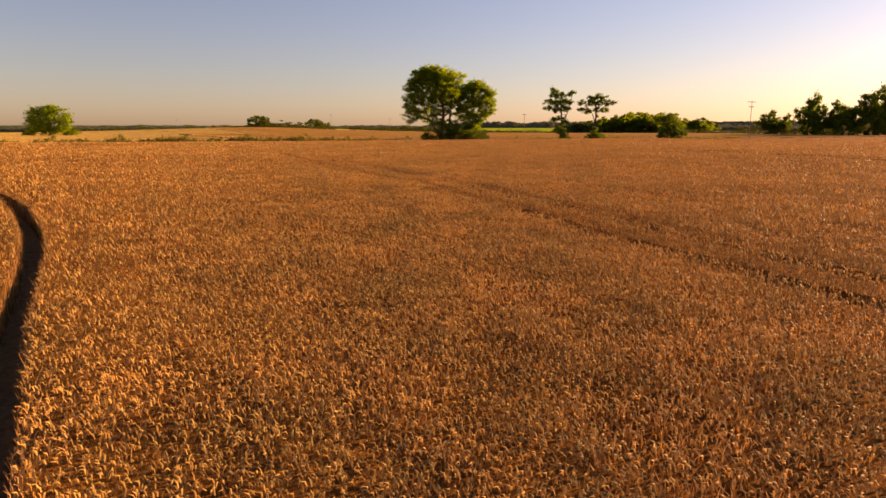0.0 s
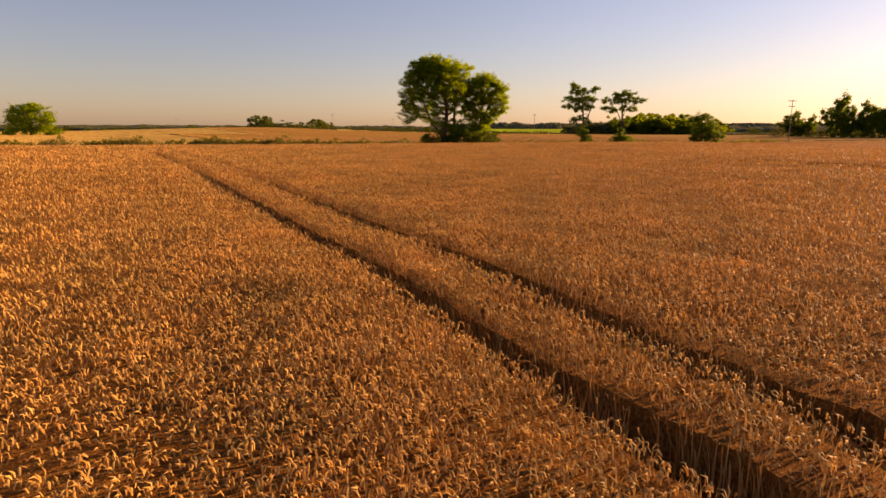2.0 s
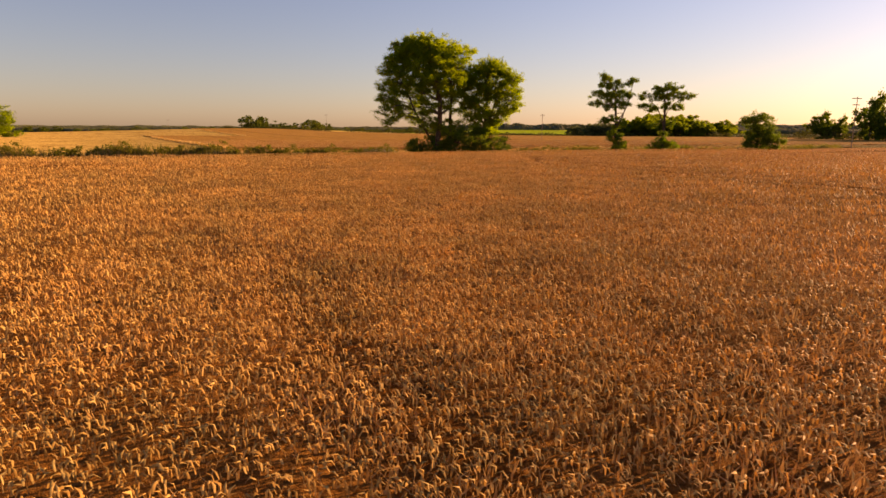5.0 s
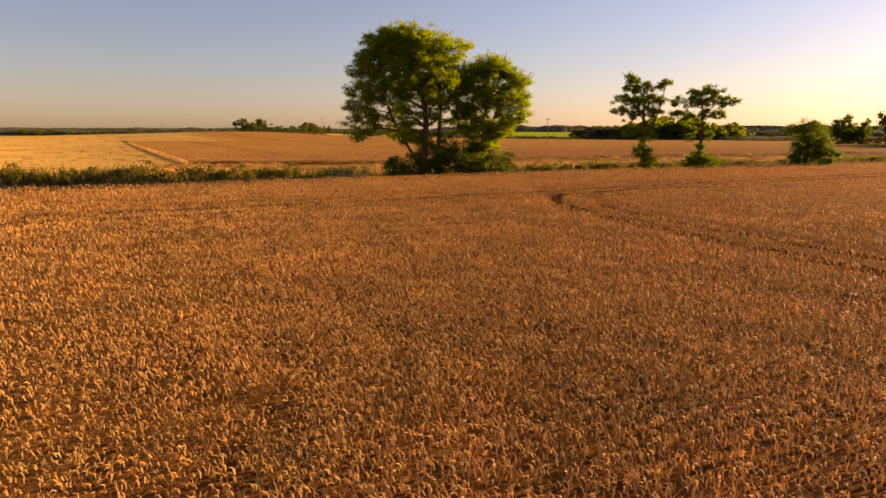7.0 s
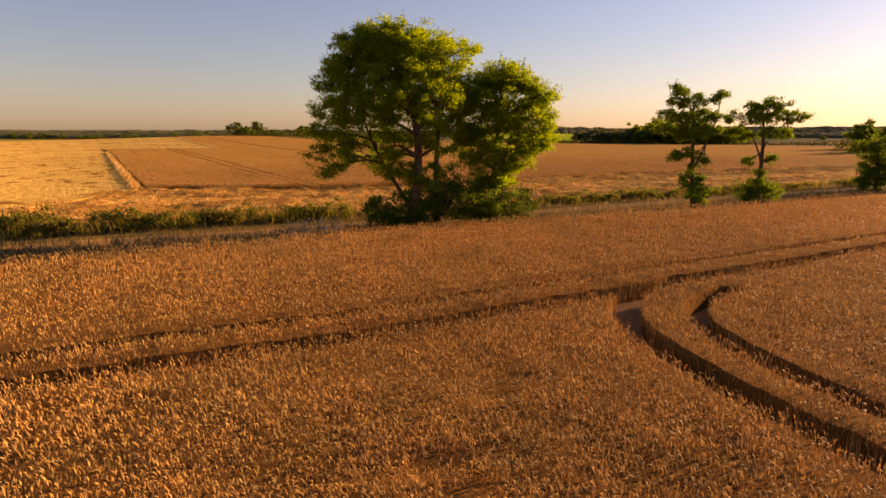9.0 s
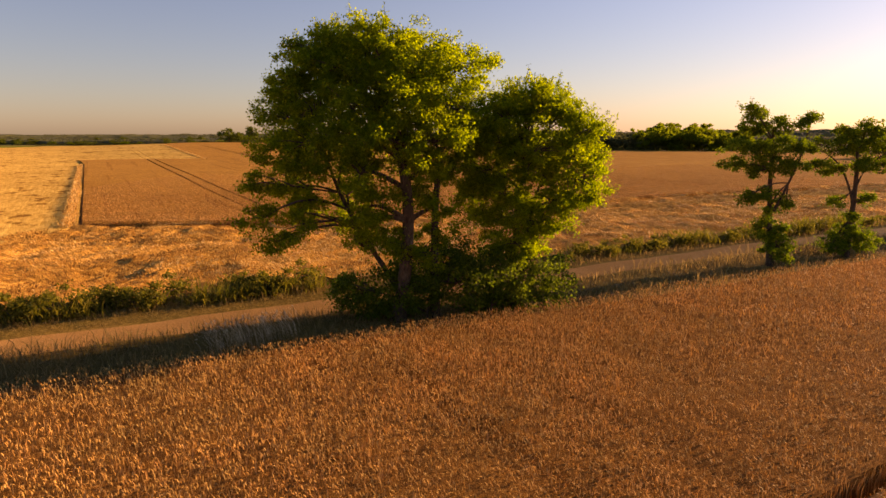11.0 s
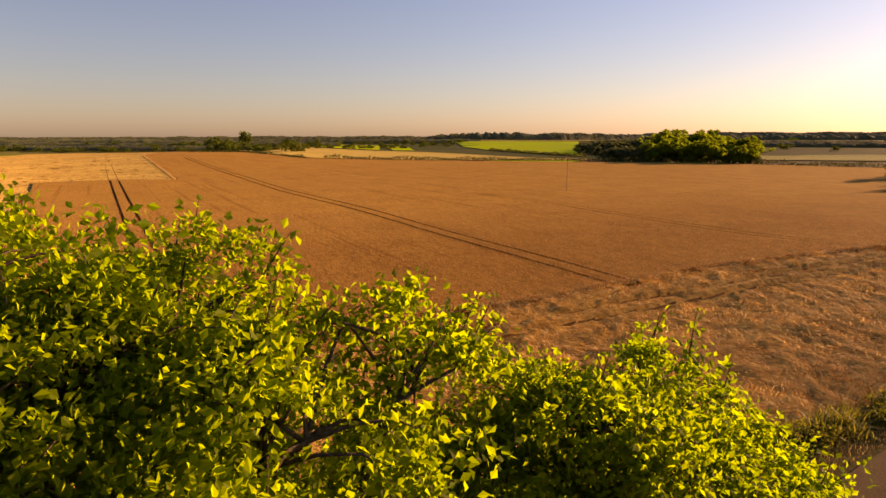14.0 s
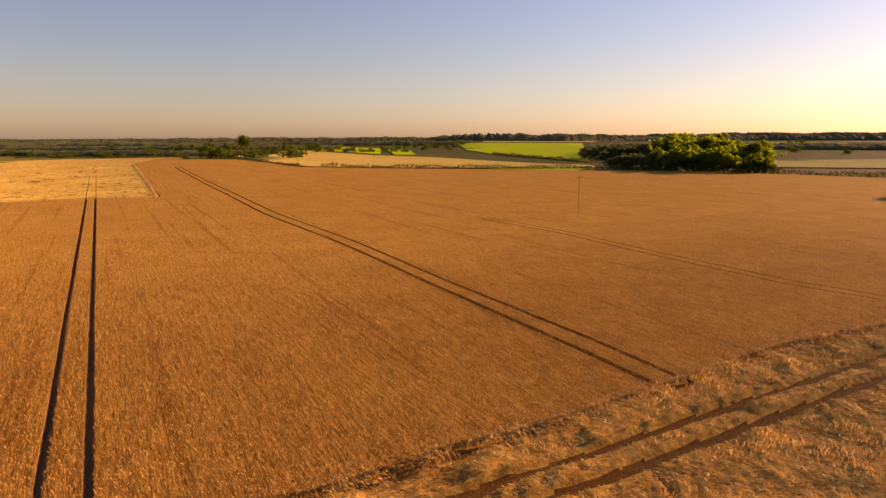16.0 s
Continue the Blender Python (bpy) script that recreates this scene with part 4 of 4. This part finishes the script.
def dome(rows, seed):
    """Crown lobes row by row: (height, from x, to x, from y, to y, lobe radius, how many)."""
    r = np.random.default_rng(seed)
    out = []
    for z, xa, xb, ya, yb, rad, n in rows:
        for k in range(n):
            u = (k + 0.5) / n
            s = rad * r.uniform(0.85, 1.2)
            x = xa + (xb - xa) * (k / max(1, n - 1)) + r.normal(0, 0.12)
            y = (ya + yb) / 2 + (yb - ya) / 2 * (-1 if k % 2 else 1) * r.uniform(0.35, 1.0) * (1 - 0.5 * abs(2 * u - 1))
            out.append(((x, y, z + r.normal(0, 0.18)), (s * 1.15, s * 1.1, s * 0.85)))
    return out


BIG = (-0.2, 88.9)
BIG_LOBES = dome([(9.75, -2.0, 0.9, -1.2, 1.0, 1.1, 5), (9.0, -2.8, 2.4, -1.8, 1.6, 1.1, 8), (7.9, -3.5, 2.7, -2.4, 2.0, 1.2, 9), (6.8, -3.6, 2.7, -2.6, 2.2, 1.15, 9),
                  (5.7, -3.9, 2.2, -2.6, 2.2, 0.95, 7), (4.7, -4.0, 1.6, -2.6, 2.0, 0.8, 6), (3.8, -3.9, -1.4, -2.6, 1.4, 0.65, 4), (3.1, -1.2, 1.6, -0.8, 0.8, 0.7, 3)], 17)
BIG_LOBES += [((-1.4, 0.0, 10.5), (1.0, 0.9, 0.75)), ((-0.3, -0.4, 10.4), (0.9, 0.9, 0.75)), ((0.6, -0.2, 10.0), (0.75, 0.8, 0.65)), ((-0.9, -1.0, 10.3), (0.85, 0.8, 0.7)), ((-2.0, -0.7, 10.2), (0.85, 0.8, 0.7)), ((-0.4, -1.6, 9.8), (0.8, 0.7, 0.7)), ((-2.9, -0.2, 9.9), (0.85, 0.85, 0.7)), ((-3.8, -0.4, 8.9), (0.8, 0.8, 0.7)), ((-4.2, -0.8, 7.7), (0.7, 0.7, 0.6)), ((3.0, 0.3, 9.55), (0.8, 0.8, 0.75)), ((-3.5, -0.8, 8.6), (0.9, 0.9, 0.75)), ((-2.8, -0.4, 9.5), (0.95, 0.9, 0.75)),
              ((-4.3, -1.6, 5.4), (0.85, 0.8, 0.55)), ((-4.1, -2.6, 4.3), (0.9, 0.7, 0.45)), ((-3.9, -2.0, 3.4), (0.95, 0.7, 0.4)), ((-4.6, -0.6, 6.4), (0.7, 0.8, 0.55)), ((0.2, -1.1, 3.2), (0.8, 0.7, 0.6)), ((1.2, -0.9, 2.7), (0.7, 0.6, 0.6)), ((-0.8, -1.4, 4.1), (0.85, 0.7, 0.55))]
tree("broadleaf_tree", (*BIG, gz(*BIG)),
     [((0.1, 0, -0.1), (-0.7, -0.2, 8.2), 0.27), ((1.5, 0.3, -0.1), (2.0, 0.2, 7.6), 0.18), ((0.3, 0.2, 0.9), (-2.4, -0.4, 6.4), 0.11)],
     BIG_LOBES,
     215000, 0.096, M_LEAF, "tall full-leaved green tree standing on the track verge", seed=3, clump=0.135, sprays=260)
SEC = (4.35, 90.5)
SEC_LOBES = [((2.5, -0.4, 6.9), (0.8, 0.8, 0.6)), ((2.8, 0.0, 7.1), (0.7, 0.7, 0.6)), ((2.8, 0.1, 6.2), (0.7, 0.75, 0.6)), ((2.95, 0.0, 5.3), (0.65, 0.7, 0.55)), ((2.7, -0.3, 4.6), (0.7, 0.7, 0.55)), ((1.9, 0.1, 8.0), (0.7, 0.7, 0.55))] + dome([(8.35, -0.3, 1.3, -0.7, 0.7, 1.0, 3), (7.5, -1.2, 2.0, -1.4, 1.1, 0.95, 5), (6.5, -1.7, 2.3, -1.6, 1.3, 0.95, 6), (5.6, -1.8, 2.5, -1.6, 1.3, 0.92, 6),
                  (4.7, -1.5, 2.2, -1.5, 1.1, 0.9, 5), (3.8, -1.2, 1.5, -1.2, 0.9, 0.85, 4), (2.8, -0.6, 1.3, -0.8, 0.6, 0.85, 3)], 29)
tree("broadleaf_tree", (*SEC, gz(*SEC)),
     [((0, 0, -0.1), (0.5, 0, 6.4), 0.17), ((0.3, 0.2, -0.1), (1.2, 0.3, 5.4), 0.11)],
     SEC_LOBES,
     118000, 0.096, M_LEAF, "green tree beside the taller one, sunlit", seed=11, clump=0.135, sprays=150)
tree("bush", (1.0, 88.4, gz(1.0, 88.4)), [((0, 0.3, 0), (0.2, 0.3, 1.2), 0.05), ((2.4, 1, 0), (2.6, 1.0, 1.2), 0.05)],
     [((-2.8, 0.6, 1.0), (1.4, 1.0, 0.9)), ((-0.9, 0.2, 1.4), (1.6, 1.1, 1.2)), ((1.2, 0.6, 1.5), (1.7, 1.2, 1.2)), ((3.2, 1.3, 1.5), (1.6, 1.2, 1.2)), ((4.8, 2.4, 1.2), (1.3, 1.1, 1.1)), ((0.4, 1.8, 1.8), (2.4, 1.1, 1.3)), ((-1.6, 1.0, 0.5), (1.8, 1.2, 0.6)), ((3.0, 1.8, 0.6), (2.2, 1.2, 0.7))],
     34000, 0.12, M_LEAF_D, "dense dark green undergrowth at the foot of the trees", "bush", seed=5, clump=0.2, fill=0.4)
def balls(rows):
    """Crown lobes given as (x, y, z, radius), a little flattened."""
    return [((x, y, z), (1.12 * r, 1.05 * r, 0.8 * r)) for x, y, z, r in rows]


tree("broadleaf_tree", (19.2, 99.0, gz(19.2, 99.0)), [((0, 0, -0.1), (-0.5, 0, 7.4), 0.17), ((-0.1, 0, 3.0), (1.3, 0, 7.6), 0.07)],
     balls([(-1.6, 0.0, 8.2, 0.6), (-1.2, 0.3, 7.6, 0.8), (-0.4, 0.0, 7.4, 0.7), (0.9, 0.0, 7.6, 0.45), (1.5, 0.0, 7.9, 0.45), (-2.3, 0.0, 6.3, 0.7), (-1.2, -0.5, 6.2, 0.8),
            (0.0, 0.4, 6.3, 0.8), (1.0, 0.0, 6.4, 0.6), (-2.4, 0.2, 5.4, 0.6), (-0.8, 0.0, 5.2, 0.8), (0.6, -0.3, 5.4, 0.7), (-1.6, 0.0, 3.7, 0.5), (-0.5, 0.2, 3.8, 0.6),
            (0.5, 0.0, 3.5, 0.5), (-0.3, 0.0, 2.0, 0.8), (0.2, -0.2, 1.1, 1.0), (-0.2, 0.2, 2.9, 0.4)]),
     30000, 0.12, M_LEAF_M, "slender green tree with open layered boughs", seed=21, clump=0.13, sprays=10)
tree("broadleaf_tree", (24.9, 101.6, gz(24.9, 101.6)), [((0, 0, -0.1), (-0.1, 0, 6.6), 0.18), ((0, 0, 3.2), (1.9, 0, 6.2), 0.07), ((0, 0, 3.4), (-1.8, 0, 6.0), 0.07)],
     balls([(0.3, 0.0, 7.4, 0.7), (-0.6, 0.2, 7.2, 0.7), (1.2, 0.0, 7.1, 0.6), (-2.2, 0.0, 6.5, 0.6), (-1.0, -0.2, 6.4, 0.8), (0.4, 0.2, 6.4, 0.8), (1.8, 0.0, 6.4, 0.7), (2.7, 0.0, 6.5, 0.45),
            (-2.2, 0.0, 5.3, 0.6), (-1.2, 0.2, 5.2, 0.7), (0.2, -0.2, 5.3, 0.7), (1.5, 0.0, 5.3, 0.65), (-0.9, 0.0, 3.2, 0.5), (0.7, 0.0, 3.4, 0.5), (0.0, 0.0, 2.4, 0.5),
            (0.0, 0.0, 1.2, 1.0), (1.0, 0.2, 1.0, 0.8), (-0.8, 0.0, 0.8, 0.7)]),
     30000, 0.12, M_LEAF_M, "green tree with a flat spreading top", seed=23, clump=0.13, sprays=8)
tree("bush", (40.3, 111.4, gz(40.3, 111.4)), [((0, 0, -0.1), (0, 0, 3.4), 0.15)],
     [((-0.2, 0, 4.0), (2.1, 1.9, 1.2)), ((0.4, 0, 2.4), (2.2, 1.9, 1.4)), ((2.0, 0, 1.3), (1.4, 1.4, 1.1)), ((-1.0, -0.2, 1.2), (1.4, 1.3, 1.1))],
     24000, 0.15, M_LEAF_D, "round bushy green tree on the verge", "tree", seed=25, clump=0.18)

# weeds and bushes along the far verge
def weed_bush(seed, w, h):
    return tree("hedge_bush", (0, 0, -30), [((0, 0, 0), (0, 0, h * 0.6), 0.03)], [((0, 0, h * 0.5), (w, 0.6, h * 0.55)), ((w * 0.6, 0.1, h * 0.4), (w * 0.7, 0.5, h * 0.45)), ((-w * 0.6, 0, h * 0.35), (w * 0.7, 0.5, h * 0.4))],
                1300, 0.13, M_WEED, "low leafy green bush on the far verge", "bush", seed=seed, clump=0.12, fill=0.2)


BUSHES = [weed_bush(41, 1.1, 1.2), weed_bush(42, 0.9, 0.95), weed_bush(43, 1.3, 1.05)]
for b in BUSHES:
    tagged(b, group="bushes along the farm track")
spots = [-92 + 2.3 * i + 0.8 * math.sin(i * 1.9) for i in range(34)] + [-14.6, -13.5, -12.4, -11.2, -10.1, -7.4, -6.3, -5.3, 9.6, 10.9, 12.2, 13.4, 14.7, 16.0, 17.2, 20.8, 22.2, 27.4, 29.4, 32, 34.5, 37.0, 44, 48, 53, 58]
for k, x in enumerate(spots):
    q = 96.6 + 0.5 * math.sin(k * 2.3)
    y = float(hedge_y(x, q))
    m = pose(x, y, gz(x, y), 0, 0, 27 + 40 * math.sin(k * 1.7)) @ Matrix.Scale((0.85 + 0.5 * abs(math.sin(k * 3.1))) * (1.1 if x < -16 else 0.85 if x < 8 else 0.7), 4)
    b = BUSHES[k % 3]
    if k < 3:
        b.matrix_basis = m
    else:
        copy_thing(b, m)

# ---------- distance ----------
def far_tree(seed, h, w, label, mat=None, n=850, leaf=0.12, top=0.24):
    r = np.random.default_rng(seed)
    lob = [((r.normal(0, w * 0.22), r.normal(0, w * 0.2), h * u), (w * s, w * s, h * 0.25)) for u, s in ((0.70, top), (0.58, 0.36), (0.50, 0.40), (0.42, 0.42), (0.34, 0.42), (0.2, 0.38))]
    return tree("distant_tree", (0, 0, -60), [((0, 0, 0), (0, 0, h * 0.7), h * 0.02)], lob, n, h * leaf, mat or M_LEAF_F, label, seed=seed, clump=h * 0.035, fill=0.3)


KINDS = [far_tree(61, 10, 9, "distant round-crowned green tree"), far_tree(62, 10, 7.5, "distant leafy green tree"), far_tree(63, 10, 11, "distant broad green tree"), far_tree(64, 10, 4.0, "distant slim upright tree"), far_tree(65, 10, 8.5, "distant yellow-green sunlit tree", M_LEAF_S), far_tree(66, 10, 9.5, "leafy green tree at the field corner", M_LEAF_D, 9000, 0.05), far_tree(67, 10, 8, "dark green tree at the wood's edge, greyed for haze", M_LEAF_H, 2000, 0.082, 0.4), far_tree(68, 10, 8, "sunlit yellow-green tree of the wood", M_LEAF_S, 2000, 0.082, 0.4)]
used = set()


def plant(kind, x, y, h, group, turn=0.0, wide=1.0, z=None):
    k = KINDS[kind]
    m = pose(x, y, gz(x, y) if z is None else z, 0, 0, turn) @ Matrix.Diagonal((h / 10 * wide, h / 10 * wide, h / 10, 1))
    if kind not in used:
        used.add(kind)
        k.matrix_basis = m
        ob = k
    else:
        ob = copy_thing(k, m)
    tagged(ob, group=group)


tree("broadleaf_tree", (-131, 208, gz(-131, 208)), [((0, 0, -0.1), (0.3, 0, 6.5), 0.35)],
     [((0, 0, 8.6), (4.2, 4.0, 2.3)), ((-3.6, 0, 7.0), (3.6, 3.4, 2.8)), ((3.8, 0, 6.8), (3.6, 3.4, 2.8)), ((-5.0, 0, 4.4), (3.0, 3.0, 2.4)), ((5.2, 0, 4.2), (3.0, 3.0, 2.4)), ((0, -2.5, 5.2), (4.5, 2.6, 3.0)), ((0.5, 0, 2.6), (5.6, 3.4, 1.9)), ((-6.5, -1, 1.2), (2.5, 2.0, 1.2)), ((7.5, -1, 1.2), (3.5, 2.0, 1.2))],
     22000, 0.38, M_LEAF, "broad round-headed green tree standing in the field", seed=31, clump=0.5, fill=0.3)
plant(0, -186, 240, 9.5, "field trees", 70)
rr = np.random.default_rng(99)
for k in range(40):                                     # the wood past the wheat, shade and haze coloured in at one end, sunlight at the other
    row = k // 20
    u = (k % 20) / 19
    y = 560 + 36 * row + rr.normal(0, 4) - 20 * u
    x = (106 + 118 * u) * (1 + 0.07 * row) + rr.normal(0, 1.5)
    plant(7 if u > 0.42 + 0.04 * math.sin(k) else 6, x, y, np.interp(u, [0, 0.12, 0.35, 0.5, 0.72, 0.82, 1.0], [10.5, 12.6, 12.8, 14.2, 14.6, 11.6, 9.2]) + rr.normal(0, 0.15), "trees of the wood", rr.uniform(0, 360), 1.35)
for k in range(26):                                     # lower trees along the foot of the wood
    u = k / 25 + rr.normal(0, 0.008)
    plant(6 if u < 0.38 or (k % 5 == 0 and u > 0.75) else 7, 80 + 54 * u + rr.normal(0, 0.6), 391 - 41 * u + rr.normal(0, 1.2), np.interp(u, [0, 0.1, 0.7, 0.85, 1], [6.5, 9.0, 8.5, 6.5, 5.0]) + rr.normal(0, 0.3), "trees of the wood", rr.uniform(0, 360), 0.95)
for k in range(40):                                     # trees beyond the stubble
    x = -430 + 280 * (k % 20) / 19 + rr.normal(0, 4)
    plant((0, 1, 2, 4)[int(rr.integers(0, 4))], x, 570 + 230 * (k // 20) - 0.18 * (x + 280) + rr.normal(0, 14), (6.0, 8.0)[k // 20] + rr.normal(0, 0.8), "trees beyond the stubble", rr.uniform(0, 360), 1.7)
for k in range(34):
    x = -470 + 330 * rr.uniform()
    plant((0, 2, 4, 1)[k % 4], x, 575 + 260 * rr.uniform() - 0.16 * (x + 280), 4.8 + 3.0 * rr.uniform(), "trees beyond the stubble", rr.uniform(0, 360), 1.6)
for k in range(9):
    plant((0, 2, 1)[k % 3], -128 + 10.5 * k + rr.normal(0, 2), 690 + 50 * rr.uniform(), 6.5 + 2.5 * rr.uniform(), "hedgerow trees", rr.uniform(0, 360), 1.35)
plant(0, -214, 690, 12.0, "skyline trees", 20, 0.9)
plant(2, -158, 720, 11.0, "skyline trees", 50, 0.6)
plant(0, -134, 720, 12.0, "skyline trees", 80, 0.6)
plant(2, -300, 640, 7.0, "skyline trees", 10, 1.0)
plant(3, -201, 700, 19.5, "skyline trees", 0, 1.1)
for k in range(12):                                     # bushes by the low hedge
    plant(int(rr.integers(0, 3)), -80 - 60 * rr.uniform() , 428 + 60 * rr.uniform(), 5.5 + 5 * rr.uniform() ** 2, "hedgerow trees", rr.uniform(0, 360), 1.2)
for k in range(34):                                     # mid-distance hedgerow trees
    x = -230 + 260 * rr.uniform()
    plant(int(rr.integers(0, 3)), x, 760 + 420 * rr.uniform(), 6 + 4 * rr.uniform(), "hedgerow trees", rr.uniform(0, 360), 1.4)
for k in range(26):                                     # trees to the right
    x = 170 + 330 * rr.uniform()
    plant(int(rr.integers(0, 3)), x * 1.4, 620 + 420 * rr.uniform(), 7 + 3 * rr.uniform(), "hedgerow trees", rr.uniform(0, 360), 1.4)
for x, y, h, w in ((134.3, 256, 11.3, 0.75), (139.0, 254, 8.7, 0.8), (140.3, 240, 15.6, 0.8), (146.0, 240, 11.0, 0.75), (151.2, 238, 13.2, 0.85), (157.0, 238, 10.5, 0.8), (163.0, 236, 18.0, 0.95), (170.0, 236, 16.0, 0.8)):
    plant(5, x, y, h, "trees beside the wheat field", x * 13, w)


def hedge(path, h, w, label, dense=60, leaf=0.34):
    line = polyline(path, 2.0)
    r = np.random.default_rng(int(abs(line[0, 0]) * 10) + 3)
    n = len(line) * dense
    k = r.integers(0, len(line), n)
    p = line[k] + r.normal(0, w * 0.4, (n, 2))
    hh = h * (0.8 + 0.3 * np.sin(k * 0.6) * np.sin(k * 0.23 + 1))
    z = land(p[:, 0], p[:, 1]) + hh * r.uniform(0, 1, n) ** 0.7
    v, f = leaf_cards(np.c_[p, z], r.uniform(0.5, 1.0, n) * h * leaf, r)
    tagged(obj("hedge", v, f, M_HEDGE), label, "hedge")


hedge([(-55.3, 373.2), (3.0, 385.7), (39.8, 390.2), (69.9, 391.5)], 2.2, 1.6, "low dark hedge at the end of the wheat")
hedge([(-64.1, 368.3), (-104.7, 413.9), (-137.5, 419.5), (-195.0, 542.6), (-329.9, 559.9)], 1.8, 1.6, "low dark hedge behind the wheat")
hedge([(69.9, 377.6), (112.0, 366.0), (160.0, 321.0), (230.0, 257.0), (300.0, 195.0)], 2.6, 2.0, "dark clipped hedge along the wheat field")
hedge([(130.0, 261.0), (141.0, 244.0), (156.0, 240.0), (178.0, 237.0)], 4.0, 2.4, "dark bushes under the trees beside the wheat", 160, 0.2)
hedge([(40.0, 647.8), (60.0, 599.8), (96.0, 502.9)], 2.5, 2.0, "dark hedge below the green field")


def ridge(name, pts, depth, label, seed):
    """A far wooded rise: many rough clumps of foliage heaped along a line."""
    p = np.array(pts, float)
    r = np.random.default_rng(seed)
    length = sum(np.hypot(*(p[k + 1, :2] - p[k, :2])) for k in range(len(p) - 1))
    d = np.linspace(0, 1, len(p))

    def crest(s, h):
        return h * (0.84 + 0.10 * vnoise(s * length, s, 26.0, seed) + 0.08 * vnoise(s * length, s, 9.0, seed + 1) + 0.05 * vnoise(s * length, s, 70.0, seed + 2))
    m = int(min(length / 3.0, 900))
    S = np.linspace(0, 1, m)
    x, y, h = (np.interp(S, d, p[:, k]) for k in range(3))
    top = crest(S, h)
    prof = [(0.0, -0.2), (0.02, 0.35), (0.08, 0.62), (0.2, 0.82), (0.45, 0.97), (0.75, 1.0), (1.0, -0.2)]
    rows = [np.stack([x, y + depth * a + 2 * vnoise(x, y + 50 * a, 8.0, seed), top * b * (1 + 0.13 * vnoise(x, y + 90 * a, 6.0, seed + 3) + 0.08 * vnoise(x, y + 60 * a, 3.5, seed + 4))], 1) for a, b in prof]
    bv = np.concatenate(rows)
    i = np.arange(len(bv)).reshape(len(prof), m)
    bf = np.stack([i[:-1, :-1], i[:-1, 1:], i[1:, 1:], i[1:, :-1]], -1).reshape(-1, 4)
    n = int(min(7 * length, 9000))
    s = r.uniform(0, 1, n)
    x, y, h = (np.interp(s, d, p[:, k]) for k in range(3))
    top = crest(s, h)
    u = r.uniform(0, 0.6, n)
    c = np.stack([x, y + depth * u, top * np.interp(u, [q[0] for q in prof], [q[1] for q in prof])], 1)
    size = np.clip(length / 700, 1.2, 3.2)
    lv, lf = leaf_cards(c + np.array([0, -0.5, 0.2]), r.uniform(0.8, 1.7, n) * size, r)
    lv[:, 2] = np.minimum(lv[:, 2], np.repeat(top * 1.06, 4))
    bf3 = np.concatenate([bf[:, [0, 1, 2]], bf[:, [0, 2, 3]]])
    lf3 = np.concatenate([lf[:, [0, 1, 2]], lf[:, [0, 2, 3]]]) if lf.shape[1] == 4 else lf
    v, f = join([(bv, bf3), (lv, lf3)])
    tagged(obj(name, v, f, M_RIDGE), label, "woods", kind="stuff")


ridge("far_woods", [(-1900, 1300, 13), (-900, 1500, 13), (-350, 1800, 15), (0, 2000, 17)], 150, "dark line of woods on the far horizon", 1)
ridge("far_woods", [(-60, 1750, 17), (60, 1650, 26), (260, 1500, 24), (420, 1600, 22), (800, 1700, 26), (1300, 1600, 28), (2000, 1300, 22), (3000, 900, 18)], 250, "low wooded hills on the far horizon", 2)
ridge("far_woods", [(-520, 640, 4.5), (-300, 590, 5), (-150, 600, 4.5)], 40, "dark hedgerow wood beyond the stubble", 5)
ridge("far_woods", [(-900, 820, 6.5), (-500, 780, 6), (-140, 840, 6)], 60, "dark belt of trees across the far fields", 6)
ridge("far_woods", [(-1200, 1050, 10), (-500, 1150, 9), (60, 1200, 9)], 80, "dark belt of trees across the far fields", 7)
ridge("far_woods", [(-700, 900, 9), (-350, 950, 9), (-250, 1000, 8)], 60, "distant belt of trees", 3)
ridge("far_woods", [(330, 760, 9), (560, 700, 9), (1000, 520, 10)], 60, "distant belt of trees", 4)


# ---------- poles ----------
def utility_pole(x, y, h, arms):
    root = thing("utility_pole", (x, y, gz(x, y)))
    v, f = tube([(0, 0, -0.2), (0, 0, h * 0.5), (0, 0, h)], [0.07, 0.06, 0.05], 8)
    obj("pole", v, f, M_POLE, root, smooth=True)
    for z, w in arms:
        me = bmesh.new()
        bmesh.ops.create_cube(me, size=1, matrix=pose(0, 0.12, h - z, 0, 0, 25) @ Matrix.Diagonal((w, 0.12, 0.12, 1)))
        bmesh.ops.bevel(me, geom=me.edges[:], offset=0.012, segments=1, affect="EDGES")
        d = bpy.data.meshes.new("crossarm")
        me.to_mesh(d)
        me.free()
        d.materials.append(M_POLE)
        a = new("crossarm", d)
        a.parent = root
    return tagged(root, "weathered wooden power pole standing in a field", "power pole", group="power poles")


utility_pole(63.3, 128.6, 8.0, ((0.25, 2.2), (1.2, 1.6)))
utility_pole(28.1, 214.5, 7.8, ((0.3, 1.6),))
utility_pole(-31.3, 368.5, 8.0, ((0.3, 1.6),))
utility_pole(-67.4, 376.2, 9.5, ((0.3, 1.8),))
utility_pole(-240.0, 561.3, 11.0, ((0.4, 2.4),))
